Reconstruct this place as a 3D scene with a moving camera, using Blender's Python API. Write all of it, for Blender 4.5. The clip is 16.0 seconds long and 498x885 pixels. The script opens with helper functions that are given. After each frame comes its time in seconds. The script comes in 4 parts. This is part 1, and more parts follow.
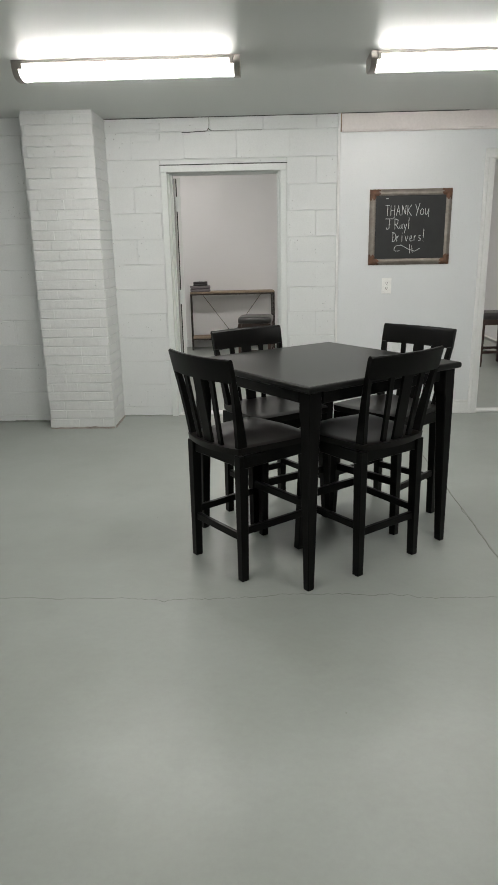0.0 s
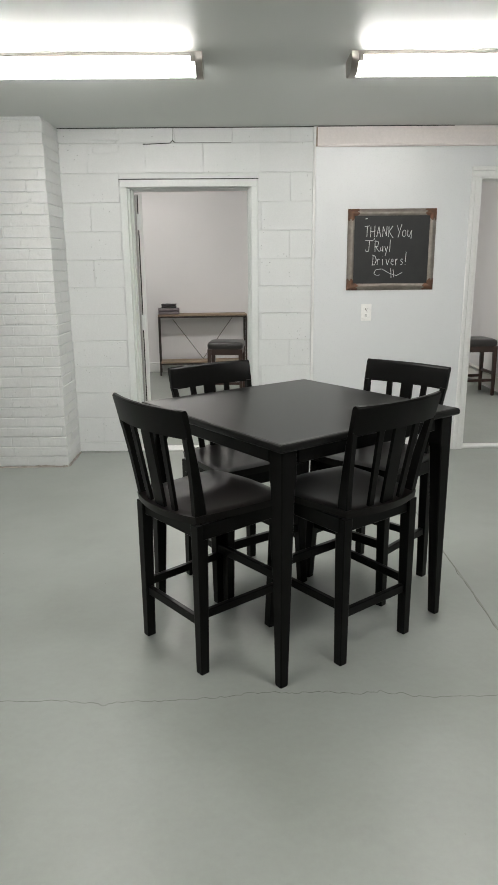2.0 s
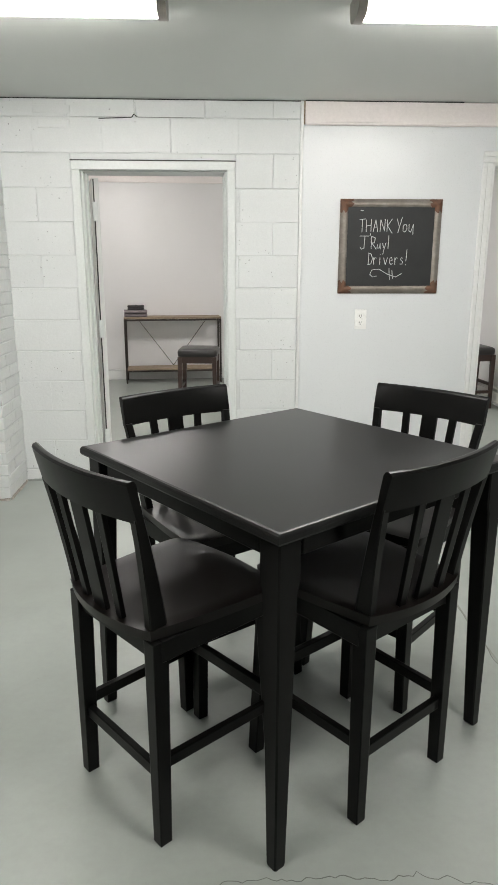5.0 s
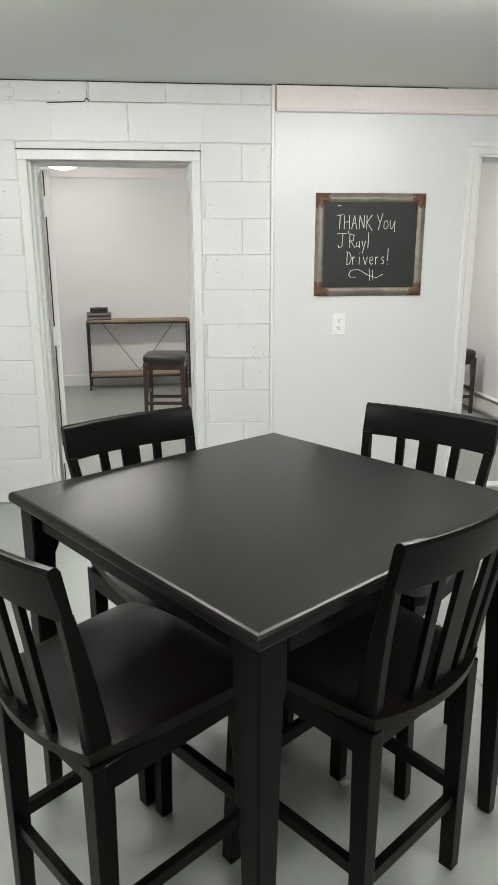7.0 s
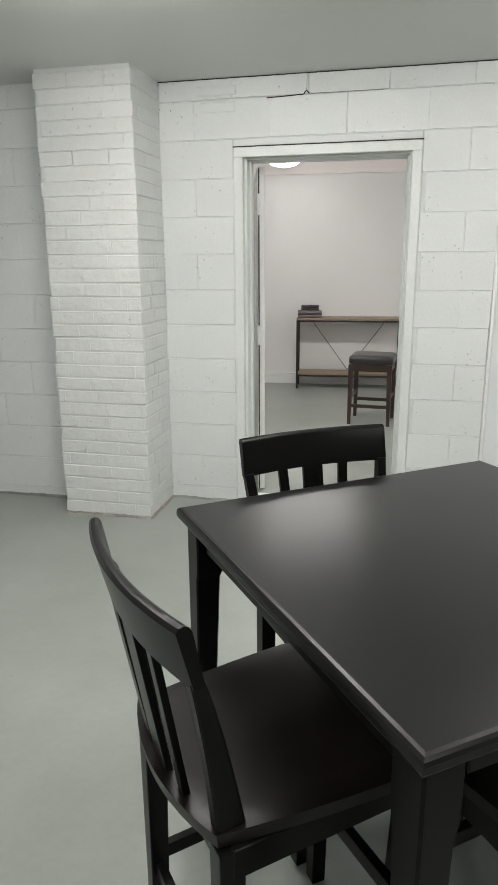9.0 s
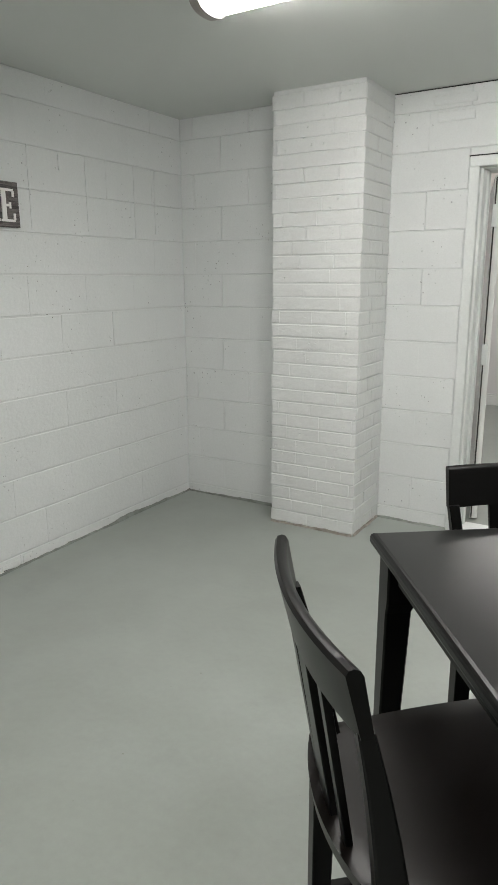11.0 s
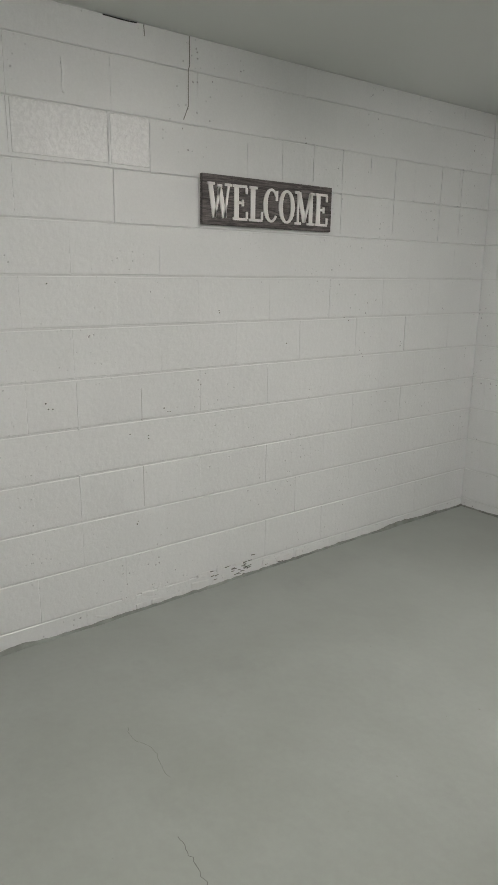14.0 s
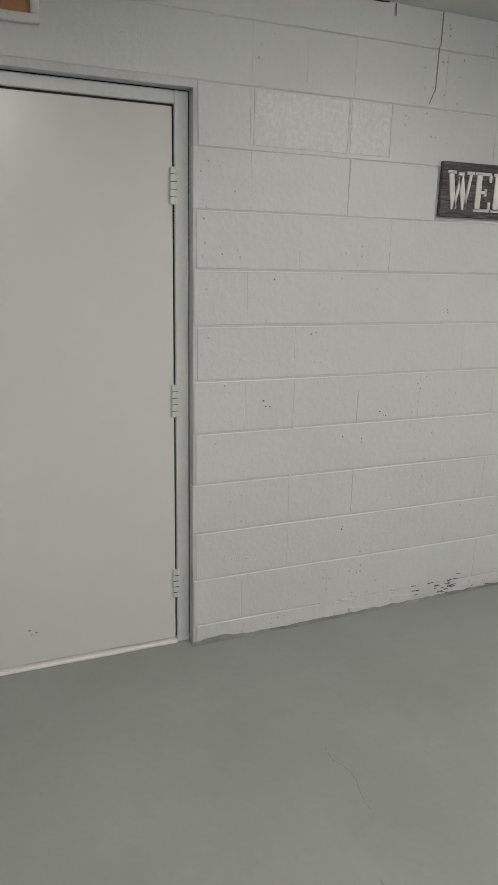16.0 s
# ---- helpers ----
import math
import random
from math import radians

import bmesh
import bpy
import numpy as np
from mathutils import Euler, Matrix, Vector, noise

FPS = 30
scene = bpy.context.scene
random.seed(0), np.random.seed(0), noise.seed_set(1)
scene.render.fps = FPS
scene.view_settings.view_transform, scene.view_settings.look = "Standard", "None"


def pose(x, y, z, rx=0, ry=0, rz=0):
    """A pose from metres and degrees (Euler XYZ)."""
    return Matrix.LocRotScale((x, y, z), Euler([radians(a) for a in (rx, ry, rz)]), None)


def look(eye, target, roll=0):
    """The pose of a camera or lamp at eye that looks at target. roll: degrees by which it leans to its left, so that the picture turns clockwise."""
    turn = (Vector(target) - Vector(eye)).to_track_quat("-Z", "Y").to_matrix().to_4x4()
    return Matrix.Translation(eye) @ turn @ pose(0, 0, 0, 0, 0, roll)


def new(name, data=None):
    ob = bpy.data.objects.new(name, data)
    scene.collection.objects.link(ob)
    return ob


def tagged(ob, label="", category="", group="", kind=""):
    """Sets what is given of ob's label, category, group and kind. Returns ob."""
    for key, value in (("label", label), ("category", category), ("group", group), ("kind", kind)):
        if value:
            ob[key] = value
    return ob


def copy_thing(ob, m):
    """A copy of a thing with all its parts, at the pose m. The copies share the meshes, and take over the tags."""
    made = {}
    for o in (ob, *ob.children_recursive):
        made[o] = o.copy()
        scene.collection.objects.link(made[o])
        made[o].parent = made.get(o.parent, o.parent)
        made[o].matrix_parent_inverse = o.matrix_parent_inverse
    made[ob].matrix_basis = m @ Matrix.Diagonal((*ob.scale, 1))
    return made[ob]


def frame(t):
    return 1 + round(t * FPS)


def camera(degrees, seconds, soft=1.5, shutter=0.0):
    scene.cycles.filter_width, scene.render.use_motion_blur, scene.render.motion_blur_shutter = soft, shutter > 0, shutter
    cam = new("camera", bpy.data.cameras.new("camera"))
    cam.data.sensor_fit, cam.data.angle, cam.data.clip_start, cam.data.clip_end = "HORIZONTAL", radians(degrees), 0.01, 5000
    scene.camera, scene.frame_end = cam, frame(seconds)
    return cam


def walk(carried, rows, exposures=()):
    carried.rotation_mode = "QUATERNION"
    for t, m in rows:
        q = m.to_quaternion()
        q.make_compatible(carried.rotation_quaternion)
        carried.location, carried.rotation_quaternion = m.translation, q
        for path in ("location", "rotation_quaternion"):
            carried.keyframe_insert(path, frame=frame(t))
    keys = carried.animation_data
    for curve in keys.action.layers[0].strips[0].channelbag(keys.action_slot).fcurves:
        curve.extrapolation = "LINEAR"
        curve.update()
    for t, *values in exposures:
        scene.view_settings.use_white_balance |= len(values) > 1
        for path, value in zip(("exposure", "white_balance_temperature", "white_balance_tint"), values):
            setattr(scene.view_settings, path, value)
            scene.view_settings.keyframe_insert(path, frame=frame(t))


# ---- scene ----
cam = camera(40.6, 16.0)
PATH = [
    (0, (0.128, 0.429, 1.442), (0.065, 2.347, 0.881), -1.1),
    (0.5, (0.104, 0.571, 1.45), (0.099, 2.494, 0.901), -1.4),
    (1, (0.09, 0.697, 1.442), (0.146, 2.622, 0.905), -0.8),
    (1.5, (0.12, 0.823, 1.448), (0.16, 2.748, 0.907), -0.2),
    (2, (0.167, 0.956, 1.461), (0.179, 2.89, 0.951), -0.5),
    (2.5, (0.166, 1.075, 1.441), (0.163, 3.006, 0.92), 0.1),
    (3, (0.151, 1.227, 1.455), (0.191, 3.151, 0.912), 0.1),
    (3.5, (0.121, 1.369, 1.466), (0.213, 3.295, 0.935), -0.2),
    (3.7, (0.113, 1.412, 1.466), (0.219, 3.336, 0.933), -0.6),
    (5.8, (0.222, 1.868, 1.445), (0.306, 3.803, 0.944), 0.4),
    (6, (0.235, 1.898, 1.45), (0.335, 3.828, 0.938), -0.2),
    (6.5, (0.21, 2.032, 1.462), (0.35, 3.959, 0.945), -0.4),
    (7, (0.187, 2.11, 1.459), (0.36, 4.035, 0.945), -0.1),
    (7.5, (0.192, 2.163, 1.479), (0.152, 4.092, 0.954), -0.2),
    (8, (0.198, 2.277, 1.456), (0.004, 4.197, 0.932), 0.1),
    (8.2, (0.207, 2.292, 1.46), (-0.03, 4.207, 0.933), 0.1),
    (10.3, (0.243, 2.383, 1.474), (-0.588, 4.136, 0.988), -0.6),
    (10.5, (0.239, 2.387, 1.472), (-0.658, 4.108, 0.989), -0.4),
    (11, (0.241, 2.401, 1.467), (-0.774, 4.057, 0.989), -0.3),
    (11.5, (0.227, 2.388, 1.474), (-0.911, 3.962, 0.996), -0.6),
    (12, (0.207, 2.381, 1.468), (-1.04, 3.875, 1.007), -0.2),
    (12.1, (0.203, 2.379, 1.468), (-1.058, 3.862, 1.01), -0.3),
    (12.5, (0.184, 2.369, 1.471), (-1.126, 3.809, 1.013), 0.2),
    (13, (0.135, 2.339, 1.481), (-1.237, 3.719, 1.018), 0.7),
    (13.5, (0.092, 2.326, 1.483), (-1.362, 3.615, 1.007), 0.7),
    (14, (0.054, 2.313, 1.491), (-1.489, 3.49, 1.009), 0.7),
    (14.5, (0.002, 2.318, 1.503), (-1.631, 3.364, 1.014), 1.2),
    (15, (-0.045, 2.299, 1.508), (-1.753, 3.217, 1.017), 1.4),
    (15.5, (-0.098, 2.278, 1.513), (-1.851, 3.096, 1.004), 1.4),
    (16, (-0.133, 2.252, 1.52), (-1.925, 2.968, 0.996), 1.3),
]
walk(cam, [(t, look(eye, target, roll)) for t, eye, target, roll in PATH],
     exposures=[(0, -0.18, 6500, 10), (1.5, -0.07, 6500, 10.5), (3.5, 0.2, 6500, 10.5), (6.5, 0.3, 6490, 10), (8, 0.22, 6480, 10), (11, 0.05, 6480, 10), (12.5, 0.05, 6630, 13.5), (13.5, 0.03, 6650, 13.5), (14.5, -0.24, 6640, 13), (16, -0.22, 6650, 13.5)])

# ---- world and light ----
world = bpy.data.worlds.new("world")
scene.world = world
world.use_nodes = True
world.node_tree.nodes["Background"].inputs[0].default_value = (0.6, 0.65, 0.7, 1)
world.node_tree.nodes["Background"].inputs[1].default_value = 0.02
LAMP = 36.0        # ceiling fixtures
DOME = 17.0         # round lamp of the back room

# ---- materials ----


def material(name, color, rough=0.5, metal=0.0, second=None, patch=1.2, amount=0.5, grain=60.0, grain_amount=0.04,
             bump=0.1, bump_scale=80.0, bump_dist=0.002, pits=0.0, pit_scale=40.0, wave=0.0, wave_scale=(1.2, 14, 14), spread=0.0, emit=0.0,
             rough_var=0.06, stretch=(1, 1, 1), spec=0.5, grime=0.0, space="Object"):
    """Principled surface: broad patches, fine grain, relief, optional pits, wood grain and per-piece change."""
    m = bpy.data.materials.new(name)
    m.use_nodes = True
    nt = m.node_tree
    b = nt.nodes["Principled BSDF"]
    ln = nt.links.new

    def node(kind, **values):
        n = nt.nodes.new(kind)
        for k, v in values.items():
            n.inputs[k].default_value = v
        return n

    def mixc(fac, a, c, mode="MIX"):
        n = nt.nodes.new("ShaderNodeMix")
        n.data_type, n.blend_type = "RGBA", mode
        for sock, v in ((n.inputs[0], fac), (n.inputs[6], a), (n.inputs[7], c)):
            if hasattr(v, "links"):
                ln(v, sock)
            else:
                sock.default_value = v
        return n.outputs[2]

    def remap(sock, lo, hi, to0, to1):
        n = node("ShaderNodeMapRange", **{"From Min": lo, "From Max": hi, "To Min": to0, "To Max": to1})
        ln(sock, n.inputs[0])
        return n.outputs[0]

    tc = nt.nodes.new("ShaderNodeTexCoord")
    geo = nt.nodes.new("ShaderNodeNewGeometry")
    place = geo.outputs["Position"] if space == "World" else tc.outputs["Object"]
    mp = node("ShaderNodeMapping", Scale=stretch)
    ln(place, mp.inputs[0])
    v = mp.outputs[0]
    second = second or tuple(c * 0.82 for c in color)
    big = node("ShaderNodeTexNoise", Scale=patch, Detail=5.0, Roughness=0.6)
    ln(v, big.inputs["Vector"])
    col = mixc(remap(big.outputs[0], 0.35, 0.68, 0.0, amount), (*color, 1), (*second, 1))
    fine = node("ShaderNodeTexNoise", Scale=grain, Detail=4.0, Roughness=0.65)
    ln(v, fine.inputs["Vector"])
    g = remap(fine.outputs[0], 0.3, 0.7, 1 - grain_amount, 1 + grain_amount)
    hsv = node("ShaderNodeHueSaturation")
    ln(col, hsv.inputs["Color"])
    ln(g, hsv.inputs["Value"])
    col = hsv.outputs[0]
    height = None
    if wave:
        wv = node("ShaderNodeTexNoise", Scale=9.0, Detail=6.0, Roughness=0.7, Distortion=1.2)
        mw = node("ShaderNodeMapping", Scale=wave_scale)
        ln(place, mw.inputs[0])
        ln(mw.outputs[0], wv.inputs["Vector"])
        col = mixc(remap(wv.outputs[0], 0.38, 0.60, 0.0, wave), col, (*[c * 0.22 for c in color], 1))
        height = wv.outputs[0]
    if spread:
        info = nt.nodes.new("ShaderNodeObjectInfo")
        h2 = node("ShaderNodeHueSaturation")
        ln(remap(info.outputs["Random"], 0, 1, 1 - spread, 1 + spread * 0.5), h2.inputs["Value"])
        ln(col, h2.inputs["Color"])
        col = h2.outputs[0]
    if grime:
        st = node("ShaderNodeTexNoise", Scale=2.3, Detail=7.0, Roughness=0.7)
        ln(place, st.inputs["Vector"])
        col = mixc(remap(st.outputs[0], 0.55, 0.75, 0.0, grime), col, (*[c * 0.55 for c in color], 1))
    bn = node("ShaderNodeTexNoise", Scale=bump_scale, Detail=5.0, Roughness=0.6)
    ln(v, bn.inputs["Vector"])
    h = bn.outputs[0]
    if height:
        add = nt.nodes.new("ShaderNodeMath")
        add.operation = "ADD"
        ln(h, add.inputs[0])
        ln(height, add.inputs[1])
        h = add.outputs[0]
    if pits:
        vo = node("ShaderNodeTexVoronoi", Scale=pit_scale)
        wob = node("ShaderNodeTexNoise", Scale=22.0, Detail=3.0)
        ln(place, wob.inputs["Vector"])
        wadd = nt.nodes.new("ShaderNodeMix")
        wadd.data_type = "VECTOR"
        wadd.inputs[0].default_value = 0.02
        ln(place, wadd.inputs[4])
        ln(wob.outputs["Color"], wadd.inputs[5])
        ln(wadd.outputs[1], vo.inputs["Vector"])
        dot = remap(vo.outputs["Distance"], 0.10, 0.24, 1.0, 0.0)
        cl = node("ShaderNodeTexNoise", Scale=3.1, Detail=4.0)
        ln(place, cl.inputs["Vector"])
        cell = nt.nodes.new("ShaderNodeSeparateColor")
        ln(vo.outputs["Color"], cell.inputs[0])
        some = nt.nodes.new("ShaderNodeMath")
        some.operation = "MULTIPLY"
        ln(remap(cell.outputs[0], 0.72, 0.76, 0.0, 1.0), some.inputs[0])
        ln(remap(cl.outputs[0], 0.48, 0.62, 0.0, 1.0), some.inputs[1])
        mu = nt.nodes.new("ShaderNodeMath")
        mu.operation = "MULTIPLY"
        ln(dot, mu.inputs[0])
        ln(some.outputs[0], mu.inputs[1])
        k = nt.nodes.new("ShaderNodeMath")
        k.operation = "MULTIPLY"
        k.inputs[1].default_value = pits
        ln(mu.outputs[0], k.inputs[0])
        col = mixc(k.outputs[0], col, (0.10, 0.10, 0.09, 1))
        sub = nt.nodes.new("ShaderNodeMath")
        sub.operation = "SUBTRACT"
        ln(h, sub.inputs[0])
        ln(mu.outputs[0], sub.inputs[1])
        h = sub.outputs[0]
    ln(col, b.inputs["Base Color"])
    b.inputs["Roughness"].default_value = rough
    if rough_var:
        ln(remap(fine.outputs[0], 0.3, 0.7, max(rough - rough_var, 0.03), min(rough + rough_var, 1)), b.inputs["Roughness"])
    b.inputs["Metallic"].default_value = metal
    b.inputs["Specular IOR Level"].default_value = spec
    if bump:
        bu = node("ShaderNodeBump", Strength=bump, Distance=bump_dist)
        ln(h, bu.inputs["Height"])
        ln(bu.outputs[0], b.inputs["Normal"])
    if emit:
        b.inputs["Emission Color"].default_value = (*color, 1)
        b.inputs["Emission Strength"].default_value = emit
    return m


WHITE = (0.69, 0.706, 0.70)
MAT = dict(
    floor=material("floor_paint", (0.312, 0.336, 0.312), 0.38, second=(0.245, 0.262, 0.236), patch=1.1, amount=0.75, grain=35, grain_amount=0.03,
                   bump=0.12, bump_scale=9, bump_dist=0.004, grime=0.22, space="World", rough_var=0.05),
    block=material("painted_block", WHITE, 0.42, second=(0.635, 0.655, 0.65), patch=2.2, amount=0.6, grain=120, grain_amount=0.03,
                   bump=0.5, bump_scale=48, bump_dist=0.004, pits=0.6, pit_scale=48, spread=0.02, space="World"),
    brick=material("painted_brick", (0.68, 0.694, 0.686), 0.45, second=(0.64, 0.645, 0.63), patch=4, amount=0.5, grain=90, grain_amount=0.03,
                   bump=0.85, bump_scale=17, bump_dist=0.008, pits=0.25, pit_scale=45, spread=0.03, space="World"),
    mortar=material("painted_mortar", (0.65, 0.665, 0.66), 0.6, bump=0.6, bump_scale=70, bump_dist=0.004, patch=5, space="World"),
    drywall=material("pale_grey_wall_paint", (0.695, 0.712, 0.718), 0.31, second=(0.67, 0.688, 0.694), patch=1.0, amount=0.6, grain=150,
                     grain_amount=0.012, bump=0.10, bump_scale=160, bump_dist=0.001, space="World"),
    room=material("back_room_wall_paint", (0.75, 0.735, 0.73), 0.55, patch=0.7, amount=0.25, grain=150, grain_amount=0.012, bump=0.1,
                  bump_scale=150, bump_dist=0.001, space="World"),
    ceiling=material("ceiling_paint", (0.645, 0.665, 0.64), 0.42, second=(0.62, 0.64, 0.615), patch=0.8, amount=0.5, grain=14, grain_amount=0.012,
                     bump=0.05, bump_scale=18, bump_dist=0.002, space="World", rough_var=0.04, stretch=(1, 0.3, 1)),
    trim=material("white_trim_paint", (0.78, 0.785, 0.77), 0.35, patch=2, amount=0.25, bump=0.12, bump_scale=40, bump_dist=0.001, grime=0.06),
    pink=material("unpainted_primed_board", (0.80, 0.745, 0.725), 0.5, patch=1.5, amount=0.25, bump=0.1, bump_scale=50),
    frame=material("painted_metal_frame", (0.69, 0.715, 0.70), 0.36, patch=2, amount=0.3, bump=0.15, bump_scale=30, bump_dist=0.001, grime=0.12),
    leaf=material("painted_steel_door", (0.71, 0.715, 0.695), 0.27, patch=0.8, amount=0.0, grain=9, grain_amount=0.012, bump=0.0, grime=0.0, rough_var=0),
    # near-black: shade put into gaps as colour, also dark cracks, slots and element
    dark=material("gap_shade_and_dark_parts", (0.03, 0.03, 0.028), 0.9, bump=0),
    crack=material("crack_dirt", (0.12, 0.125, 0.115), 0.9, bump=0.3, patch=9, second=(0.2, 0.2, 0.18)),
    joint=material("joint_filler", (0.21, 0.215, 0.19), 0.8, second=(0.30, 0.32, 0.29), patch=6, amount=0.9, bump=0.3, space="World"),
    bare=material("bare_mortar", (0.54, 0.55, 0.54), 0.8, second=(0.64, 0.65, 0.64), patch=22, amount=0.9, bump=0.4, space="World"),
    gloss=material("glossy_block_paint", (0.69, 0.706, 0.70), 0.27, second=(0.66, 0.675, 0.67), patch=9, amount=0.5, bump=0.6, bump_scale=60, bump_dist=0.004, pits=0.7,
                   pit_scale=44, space="World"),
    cove=material("floor_paint_edge", (0.30, 0.325, 0.30), 0.6, second=(0.16, 0.165, 0.15), patch=7, amount=0.9, bump=0.5, bump_scale=50, space="World"),
    black=material("black_stained_wood", (0.0036, 0.0036, 0.0034), 0.28, spec=0.14, second=(0.007, 0.0064, 0.006), patch=4, amount=0.4, grain=60, grain_amount=0.12,
                   bump=0.10, bump_scale=50, bump_dist=0.001, stretch=(1, 1, 0.25), rough_var=0),
    top=material("black_tabletop", (0.0052, 0.0053, 0.0051), 0.30, spec=0.26, second=(0.0072, 0.007, 0.0068), patch=2, amount=0.3, grain=20, grain_amount=0.02, bump=0.0,
                 bump_scale=60, bump_dist=0.001, stretch=(0.3, 1.6, 1), rough_var=0),
    seat=material("espresso_wood_seat", (0.0056, 0.0044, 0.0039), 0.34, spec=0.24, second=(0.0075, 0.0056, 0.0048), patch=2, amount=0.3, grain=20, grain_amount=0.02, bump=0.0,
                  bump_scale=40, bump_dist=0.001, stretch=(1.8, 0.3, 1), rough_var=0),
    dirt=material("dirty_plaster", (0.42, 0.39, 0.35), 0.8, second=(0.2, 0.17, 0.15), patch=14, amount=0.9, bump=0.7, bump_scale=60, space="World"),
    nickel=material("brushed_nickel", (0.40, 0.37, 0.345), 0.34, metal=1.0, bump=0.1, bump_scale=200, stretch=(0.2, 3, 3)),
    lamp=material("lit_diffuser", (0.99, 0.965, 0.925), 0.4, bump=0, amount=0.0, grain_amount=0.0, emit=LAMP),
    dome=material("lit_dome", (1.0, 0.97, 0.93), 0.4, bump=0, amount=0.0, grain_amount=0.0, emit=DOME),
    slate=material("chalkboard_slate", (0.012, 0.013, 0.013), 0.6, second=(0.021, 0.022, 0.022), patch=7, amount=0.7, bump=0.1, bump_scale=90, grain_amount=0.1),
    chalk=material("chalk", (0.78, 0.78, 0.77), 0.9, second=(0.4, 0.4, 0.4), patch=60, amount=0.9, bump=0.2, bump_scale=300),
    zinc=material("galvanised_metal", (0.30, 0.275, 0.245), 0.5, metal=0.55, second=(0.20, 0.17, 0.145), patch=7, amount=0.9, grain=40, grain_amount=0.15,
                  bump=0.2, bump_scale=60),
    rust=material("rusty_corner", (0.16, 0.075, 0.042), 0.7, metal=0.2, second=(0.09, 0.05, 0.035), patch=25, amount=0.9, bump=0.4, bump_scale=90),
    plate=material("white_plastic", (0.88, 0.88, 0.86), 0.3, bump=0),
    board=material("weathered_dark_board", (0.17, 0.15, 0.145), 0.65, wave=1.0, wave_scale=(9, 0.8, 9), patch=4, grain=80, grain_amount=0.25, bump=0.5, bump_scale=60, space="World",
                   stretch=(1, 1, 1)),
    letter=material("white_letter_paint", (0.86, 0.84, 0.82), 0.55, patch=30, amount=0.3, bump=0.15, bump_scale=90),
    rustic=material("rustic_shelf_wood", (0.37, 0.275, 0.19), 0.6, wave=0.55, patch=3, bump=0.2, bump_scale=30),
    iron=material("dark_iron", (0.045, 0.036, 0.032), 0.5, metal=0.5, bump=0.15, bump_scale=80),
    brown=material("dark_brown_wood", (0.052, 0.027, 0.020), 0.4, second=(0.03, 0.017, 0.013), patch=6, amount=0.7, bump=0.1, stretch=(1, 1, 0.3)),
    leather=material("black_leatherette", (0.026, 0.024, 0.023), 0.34, bump=0.25, bump_scale=140, bump_dist=0.001, patch=6),
    towel=material("mauve_grey_towel", (0.21, 0.18, 0.19), 0.95, bump=0.8, bump_scale=220, bump_dist=0.003, grain_amount=0.15),
    towel_dark=material("charcoal_towel", (0.05, 0.045, 0.047), 0.95, bump=0.8, bump_scale=220, bump_dist=0.003, grain_amount=0.15),
    heater=material("cream_heater_enamel", (0.66, 0.65, 0.60), 0.4, bump=0.05),
    orange=material("orange_print", (0.42, 0.16, 0.05), 0.4, second=(0.50, 0.27, 0.13), patch=9, amount=1.0, bump=0),
    paper=material("paper_scrap", (0.62, 0.61, 0.57), 0.8, bump=0.3),
)

# ---- shape helpers ----


def box(bm, x0, y0, z0, x1, y1, z1, bevel=0.0, segments=1):
    m = Matrix.LocRotScale(((x0 + x1) / 2, (y0 + y1) / 2, (z0 + z1) / 2), None, (abs(x1 - x0), abs(y1 - y0), abs(z1 - z0)))
    made = bmesh.ops.create_cube(bm, size=1, matrix=m)
    if bevel:
        edges = list({e for v in made["verts"] for e in v.link_edges})
        bmesh.ops.bevel(bm, geom=edges, offset=bevel, segments=segments, affect="EDGES", profile=0.6)
    return bm


def bar(bm, a, b, wa, da, wb=None, db=None, side=(1, 0, 0), bevel=0.003):
    """A tapered bar from a to b: w across side, d across the other way."""
    a, b, side = Vector(a), Vector(b), Vector(side)
    wb, db = wb or wa, db or da
    way = (b - a).normalized()
    side = (side - way * side.dot(way)).normalized()
    deep = way.cross(side)
    rings = []
    for p, w, d in ((a, wa, da), (b, wb, db)):
        rings.append([bm.verts.new(p + side * w / 2 * i + deep * d / 2 * j) for i, j in ((-1, -1), (1, -1), (1, 1), (-1, 1))])
    faces = [bm.faces.new(rings[0][::-1]), bm.faces.new(rings[1])]
    for i in range(4):
        faces.append(bm.faces.new((rings[0][i], rings[0][(i + 1) % 4], rings[1][(i + 1) % 4], rings[1][i])))
    if bevel:
        bmesh.ops.bevel(bm, geom=list({e for f in faces for e in f.edges}), offset=bevel, segments=2, affect="EDGES", profile=0.6)
    return bm


def loft(bm, rings, closed=True, caps=True):
    rows = [[bm.verts.new(p) for p in r] for r in rings]
    n = len(rows[0])
    for a, b in zip(rows, rows[1:]):
        for i in range(n if closed else n - 1):
            bm.faces.new((a[i], a[(i + 1) % n], b[(i + 1) % n], b[i]))
    if caps:
        bm.faces.new(rows[0][::-1])
        bm.faces.new(rows[-1])
    return bm


def mesh_of(name, bm, mat, smooth=False):
    bmesh.ops.recalc_face_normals(bm, faces=bm.faces)
    me = bpy.data.meshes.new(name)
    bm.to_mesh(me)
    bm.free()
    me.materials.append(mat)
    if smooth:
        me.shade_smooth()
        me.set_sharp_from_angle(angle=radians(38))
    return me


def part(name, bm, mat, parent=None, label="", smooth=False):
    ob = new(name, mesh_of(name, bm, mat, smooth))
    ob.parent = parent
    if label:
        ob["label"] = label
    return ob


def structure(name, bm, mat, label, category):
    return tagged(part(name, bm, mat), label, category, kind="structure")


